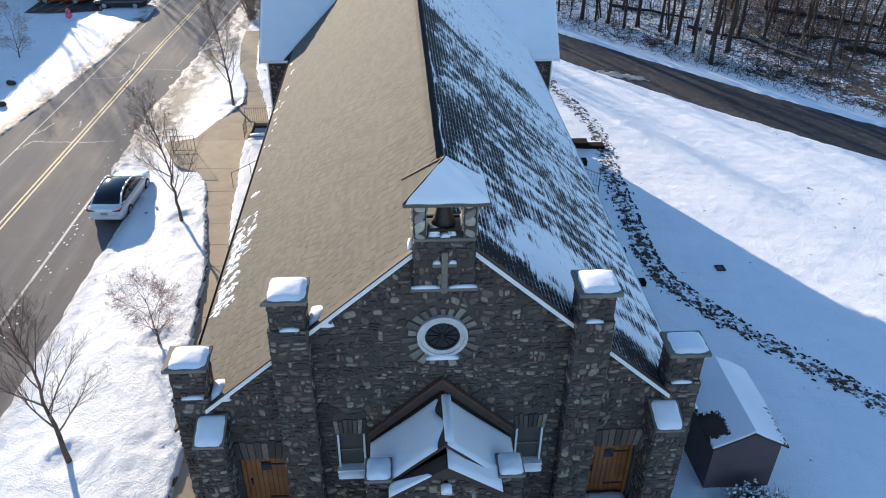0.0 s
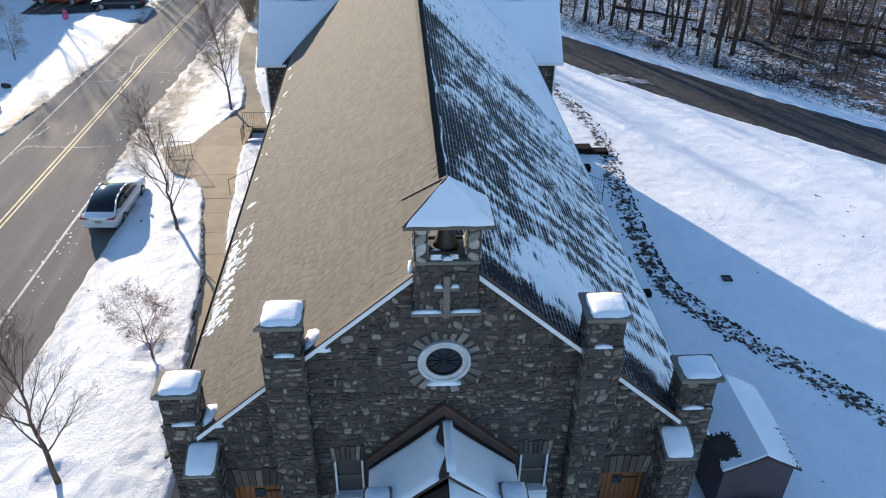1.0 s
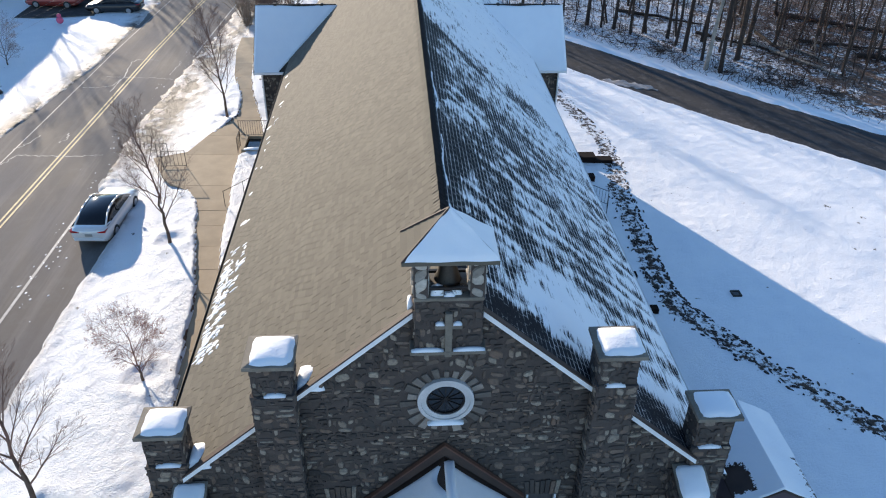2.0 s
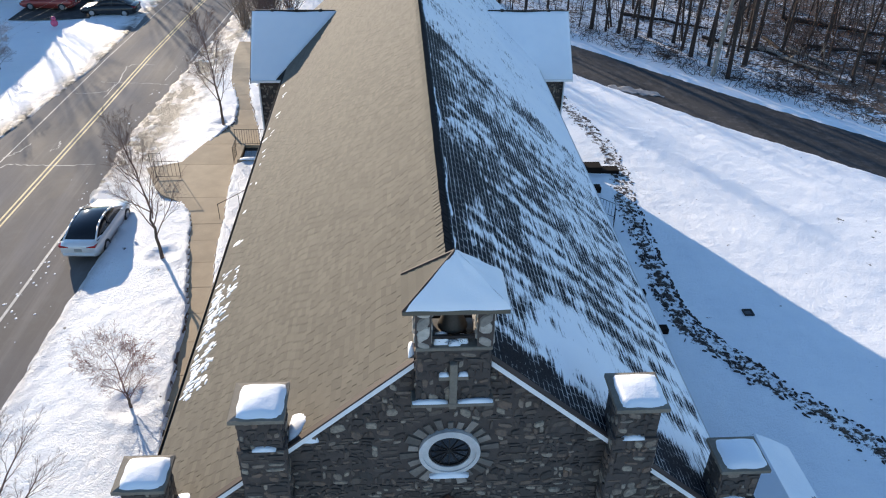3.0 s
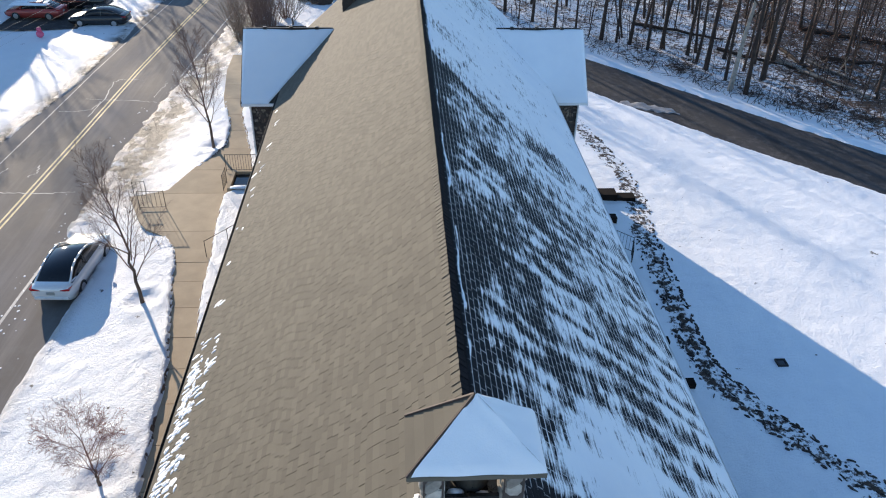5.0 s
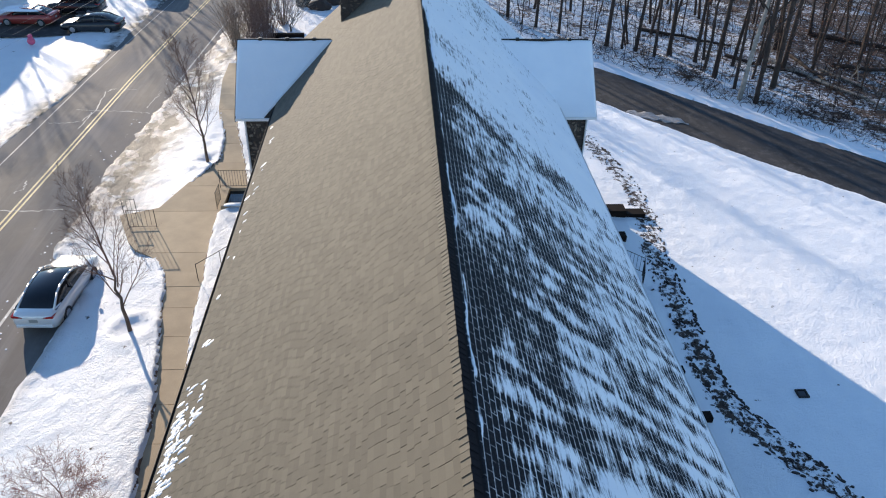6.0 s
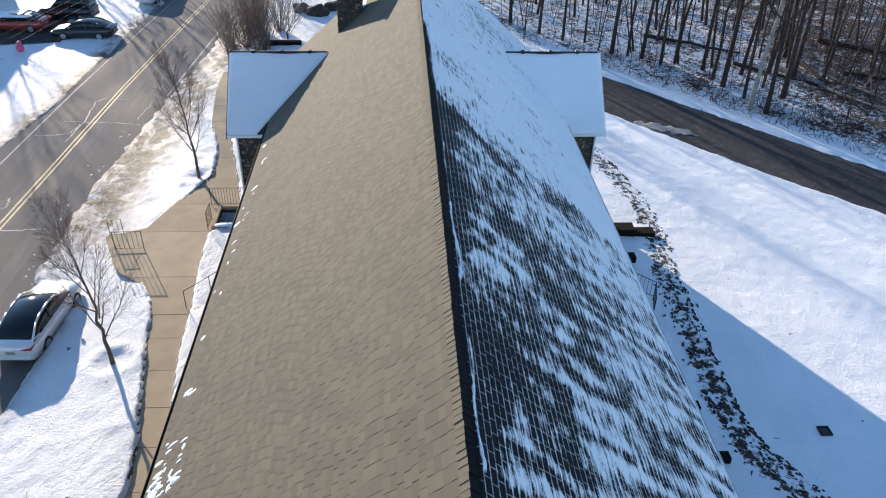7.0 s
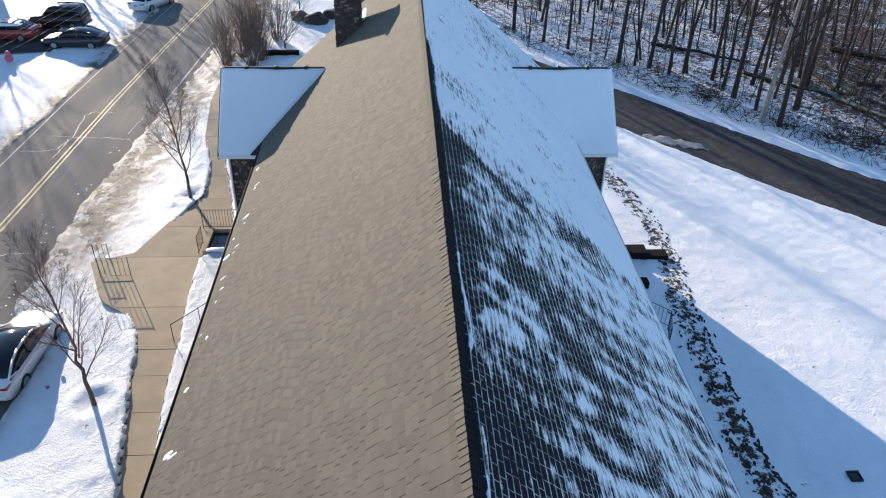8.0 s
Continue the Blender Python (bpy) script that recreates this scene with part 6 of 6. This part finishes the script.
railing("handrail", [(-9.6, 22.0, 2.1), (-8.8, 23.0, 2.1), (-8.3, 23.6, 2.15)], 0.8, "bent pipe handrail by the side door", False)
railing("wall_railing", [(-8.1, 23.6, 2.1), (-8.0, 26.0, 2.1), (-7.9, 28.4, 2.1)], 1.1, "pipe handrail along the church wall", False)
railing("side_railing", [(9.9, 25.3, 0.28), (10.75, 24.6, 0.2), (10.4, 23.4, 0.2)], 0.9, "small iron railing in the snow beside the church", True, 0.16)
area = empty("areaway", (-9.0, 29.0, 2.0), "basement stairwell with a snowy concrete curb, its shaded depth a near-black slab", "stairwell")
part("curb", boxes((-9.75, -9.6, 28.0, 29.95, 1.9, 2.3), (-9.6, -7.2, 28.0, 28.15, 1.9, 2.3), (-9.6, -7.2, 29.8, 29.95, 1.9, 2.3)), M_CONCRETE, area)
# solid near-black slab stands for the stairwell's shaded depth; no hole is cut
part("dark_infill", boxes((-9.6, -7.2, 28.15, 29.8, 1.9, 2.12)), M_GLASS, area)
tagged(snow_pile("curb_snow", -9.6, -7.3, 27.9, 28.2, 2.3, 0.1, None, 310), "snow on the areaway curb", "snow")

# ---- right-hand bed, timbers, boxes, drain ----
rng = random.Random(88)
verts, faces = [], []
bed_pts = [Vector((b, a)) for a, b in BED]
for i in range(620):
    t = rng.uniform(1.2, len(bed_pts) - 1.05)
    k = int(t)
    p, q = bed_pts[k], bed_pts[k + 1]
    d = (q - p).normalized()
    c = p.lerp(q, t - k) + Vector((-d.y, d.x)) * rng.choice((rng.uniform(-0.65, 0.65), rng.gauss(0.1, 0.3), rng.gauss(-0.62, 0.06)))
    lng, wid, h = rng.uniform(0.05, 0.20), rng.uniform(0.03, 0.075), rng.uniform(0.015, 0.04)
    a = math.atan2(d.y, d.x) + rng.gauss(0, 0.5)
    z = ground_at(c.x, c.y) + 0.01
    kk = len(verts)
    for rr, hh in ((1.0, -0.05), (0.75, h)):
        for j in range(7):
            th = 2 * math.pi * j / 7
            u, w = lng * rr * math.cos(th) * rng.uniform(0.8, 1.1), wid * rr * math.sin(th) * rng.uniform(0.8, 1.1)
            verts.append((c.x + u * math.cos(a) - w * math.sin(a), c.y + u * math.sin(a) + w * math.cos(a), z + hh))
    faces += [(kk + j, kk + (j + 1) % 7, kk + 7 + (j + 1) % 7, kk + 7 + j) for j in range(7)] + [tuple(range(kk + 7, kk + 14))]
M_ROCK = plain("wet_bed_stone", (0.045, 0.032, 0.025), 0.8, coarse=3, fine=18, vary=0.4, bump=0.5, island=0.4)
tagged(mesh_ob("bed_stones", verts, faces, M_ROCK, None), "dark wet stones of a garden border poking through snow", "stones", kind="stuff")


def block(name, x0, x1, y0, y1, z0, z1, label, category, mat=M_TIMBER):
    ob = part(name, boxes((x0, x1, y0, y1, z0, z1), bevel=0.02), mat)
    tagged(ob, label, category)
    return ob


block("timber_stack", 9.7, 11.4, 30.2, 31.0, -0.15, 0.42, "stack of dark brown timbers beside the wing", "timber")
block("timber_beam", 11.42, 12.5, 30.25, 30.9, -0.25, 0.18, "short dark timber beam lying in snow", "timber")
block("window_well", 9.95, 10.36, 17.1, 17.5, 0.1, 0.70, "dark wooden box against the church side", "box")
block("window_well", 10.3, 10.8, 14.9, 15.3, 0.05, 0.35, "dark wooden box in the border", "box")
block("window_well", 10.3, 10.75, 27.6, 28.1, 0.0, 0.45, "dark wooden box by the church side", "box")
drain = empty("drain_grate", (15.0, 16.4, 0), "square black drain grate in the snow", "drain")
zd = ground_at(15, 16.4)
part("frame", boxes((14.78, 15.22, 16.18, 16.24, zd - 0.1, zd + 0.09), (14.78, 15.22, 16.56, 16.62, zd - 0.1, zd + 0.09), (14.78, 14.84, 16.24, 16.56, zd - 0.1, zd + 0.09), (15.16, 15.22, 16.24, 16.56, zd - 0.1, zd + 0.09)), M_METAL, drain)
part("grate", boxes((14.84, 15.16, 16.24, 16.56, zd - 0.1, zd + 0.06)), M_GLASS, drain)
bm = bmesh.new()
bmesh.ops.create_icosphere(bm, subdivisions=5, radius=1.0, matrix=Matrix.Translation((17.7, 45.75, ground_at(17.7, 45.75) - 0.09)) @ Matrix.Rotation(-0.53, 4, "Z") @ Matrix.Diagonal((2.5, 0.5, 0.10, 1)))
for v in bm.verts:
    v.co += Vector((0.4, 0.8, 0.12)) * (noise.noise(v.co * 1.9) * 0.42) + Vector((0, 0, noise.noise(v.co * 7) * 0.03))
tagged(part("snow_tongue", bm, plain("dirty_snow", (0.34, 0.325, 0.315), 0.7, coarse=2.2, fine=12, vary=0.4, bump=0.6, dist=0.03), smooth=True), "tongue of dirty ploughed snow on the driveway's edge", "snow")

# ---- across the road ----
M_PINK = plain("pink_plastic", (0.75, 0.12, 0.22), 0.5, vary=0.2, bump=0.0)
orn = empty("lawn_ornament", (-29.3, 54.9, ground_at(-29.3, 54.9)), "small pink lawn ornament in the snow", "ornament")
bm = bmesh.new()
bmesh.ops.create_icosphere(bm, subdivisions=2, radius=0.3, matrix=Matrix.Translation((-29.3, 54.9, ground_at(-29.3, 54.9) + 0.35)))
part("base", bm, M_PINK, orn, smooth=True)
bm = bmesh.new()
bmesh.ops.create_icosphere(bm, subdivisions=2, radius=0.2, matrix=Matrix.Translation((-29.3, 54.9, ground_at(-29.3, 54.9) + 0.72)))
part("top", bm, M_PINK, orn, smooth=True)
for i, (x, y, w) in enumerate(((-27.9, 39.0, 0.35), (-26.9, 35.0, 0.3), (-7.6, 62.2, 0.9), (-6.4, 63.8, 0.8), (-9.0, 63.2, 0.8))):
    bm = bmesh.new()
    bmesh.ops.create_icosphere(bm, subdivisions=3, radius=w, matrix=Matrix.Translation((x, y, ground_at(x, y) + 0.15)) @ Matrix.Diagonal((1, 0.8, 0.7, 1)))
    for v in bm.verts:
        v.co += (v.co - Vector((x, y, ground_at(x, y)))) * (noise.noise(v.co * 1.7) * 0.35)
    tagged(part("boulder", bm, M_ROCK), "rough brown boulder sitting in the snow", "boulder")
wall_b = part("garden_wall", boxes((-10.9, -8.2, 54.2, 54.6, 1.7, 2.5)), M_TIMBER)
tagged(wall_b, "low brown retaining wall behind the church", "wall")
wires = empty("power_line", (-34.9, -19, 1.2), "pale overhead wires on wooden poles along the road", "power line")
A, B = Vector((-34.9, -19, 7.4)), Vector((-12.3, 98, 7.4))
for dx, dz in ((0, 0), (-0.5, 0.15), (0.45, -0.2)):
    bm = bmesh.new()
    prev = A + Vector((dx, 0, dz))
    for i in range(1, 25):
        t = i / 24
        p = A.lerp(B, t) + Vector((dx, 0, dz - 0.6 * math.sin(math.pi * t)))
        rod(bm, prev, p, 0.003, sides=4)
        prev = p
    part("wire", bm, M_LINE, wires)
for q in (A, B):
    bm = bmesh.new()
    rod(bm, (q.x, q.y, 0.5), (q.x, q.y, 8.2), 0.16, 0.11, 10)
    box(bm, q.x - 0.9, q.x + 0.9, q.y - 0.06, q.y + 0.06, 7.0, 7.14)
    part("pole", bm, M_BARK, wires)

# house out of sight beside the far lawn, whose shade lies on the snow
M_CLAD = plain("pale_cladding", (0.5, 0.47, 0.42), 0.8, vary=0.15)
house = empty("house", (-42, 66, 1.2), "pale clad house across the road with a gabled roof", "house")
bm = bmesh.new()
prism(bm, [(-46.5, 1.0), (-38.0, 1.0), (-38.0, 6.0), (-42.25, 9.0), (-46.5, 6.0)], "y", 60, 74)
part("wall", bm, M_CLAD, house)
for s in (-1, 1):
    bm = bmesh.new()
    prism(bm, [(-42.25, 9.25), (-42.25 + s * 4.8, 5.85), (-42.25 + s * 4.8, 5.7), (-42.25, 9.1)], "y", 59.6, 74.4)
    part("roof", bm, M_SHINGLE1, house)
for y in (62, 66, 70):
    for z in (2.2, 4.6):
        part("window", boxes((-38.03, -37.98, y, y + 1.0, z, z + 1.2)), M_GLASS, house)
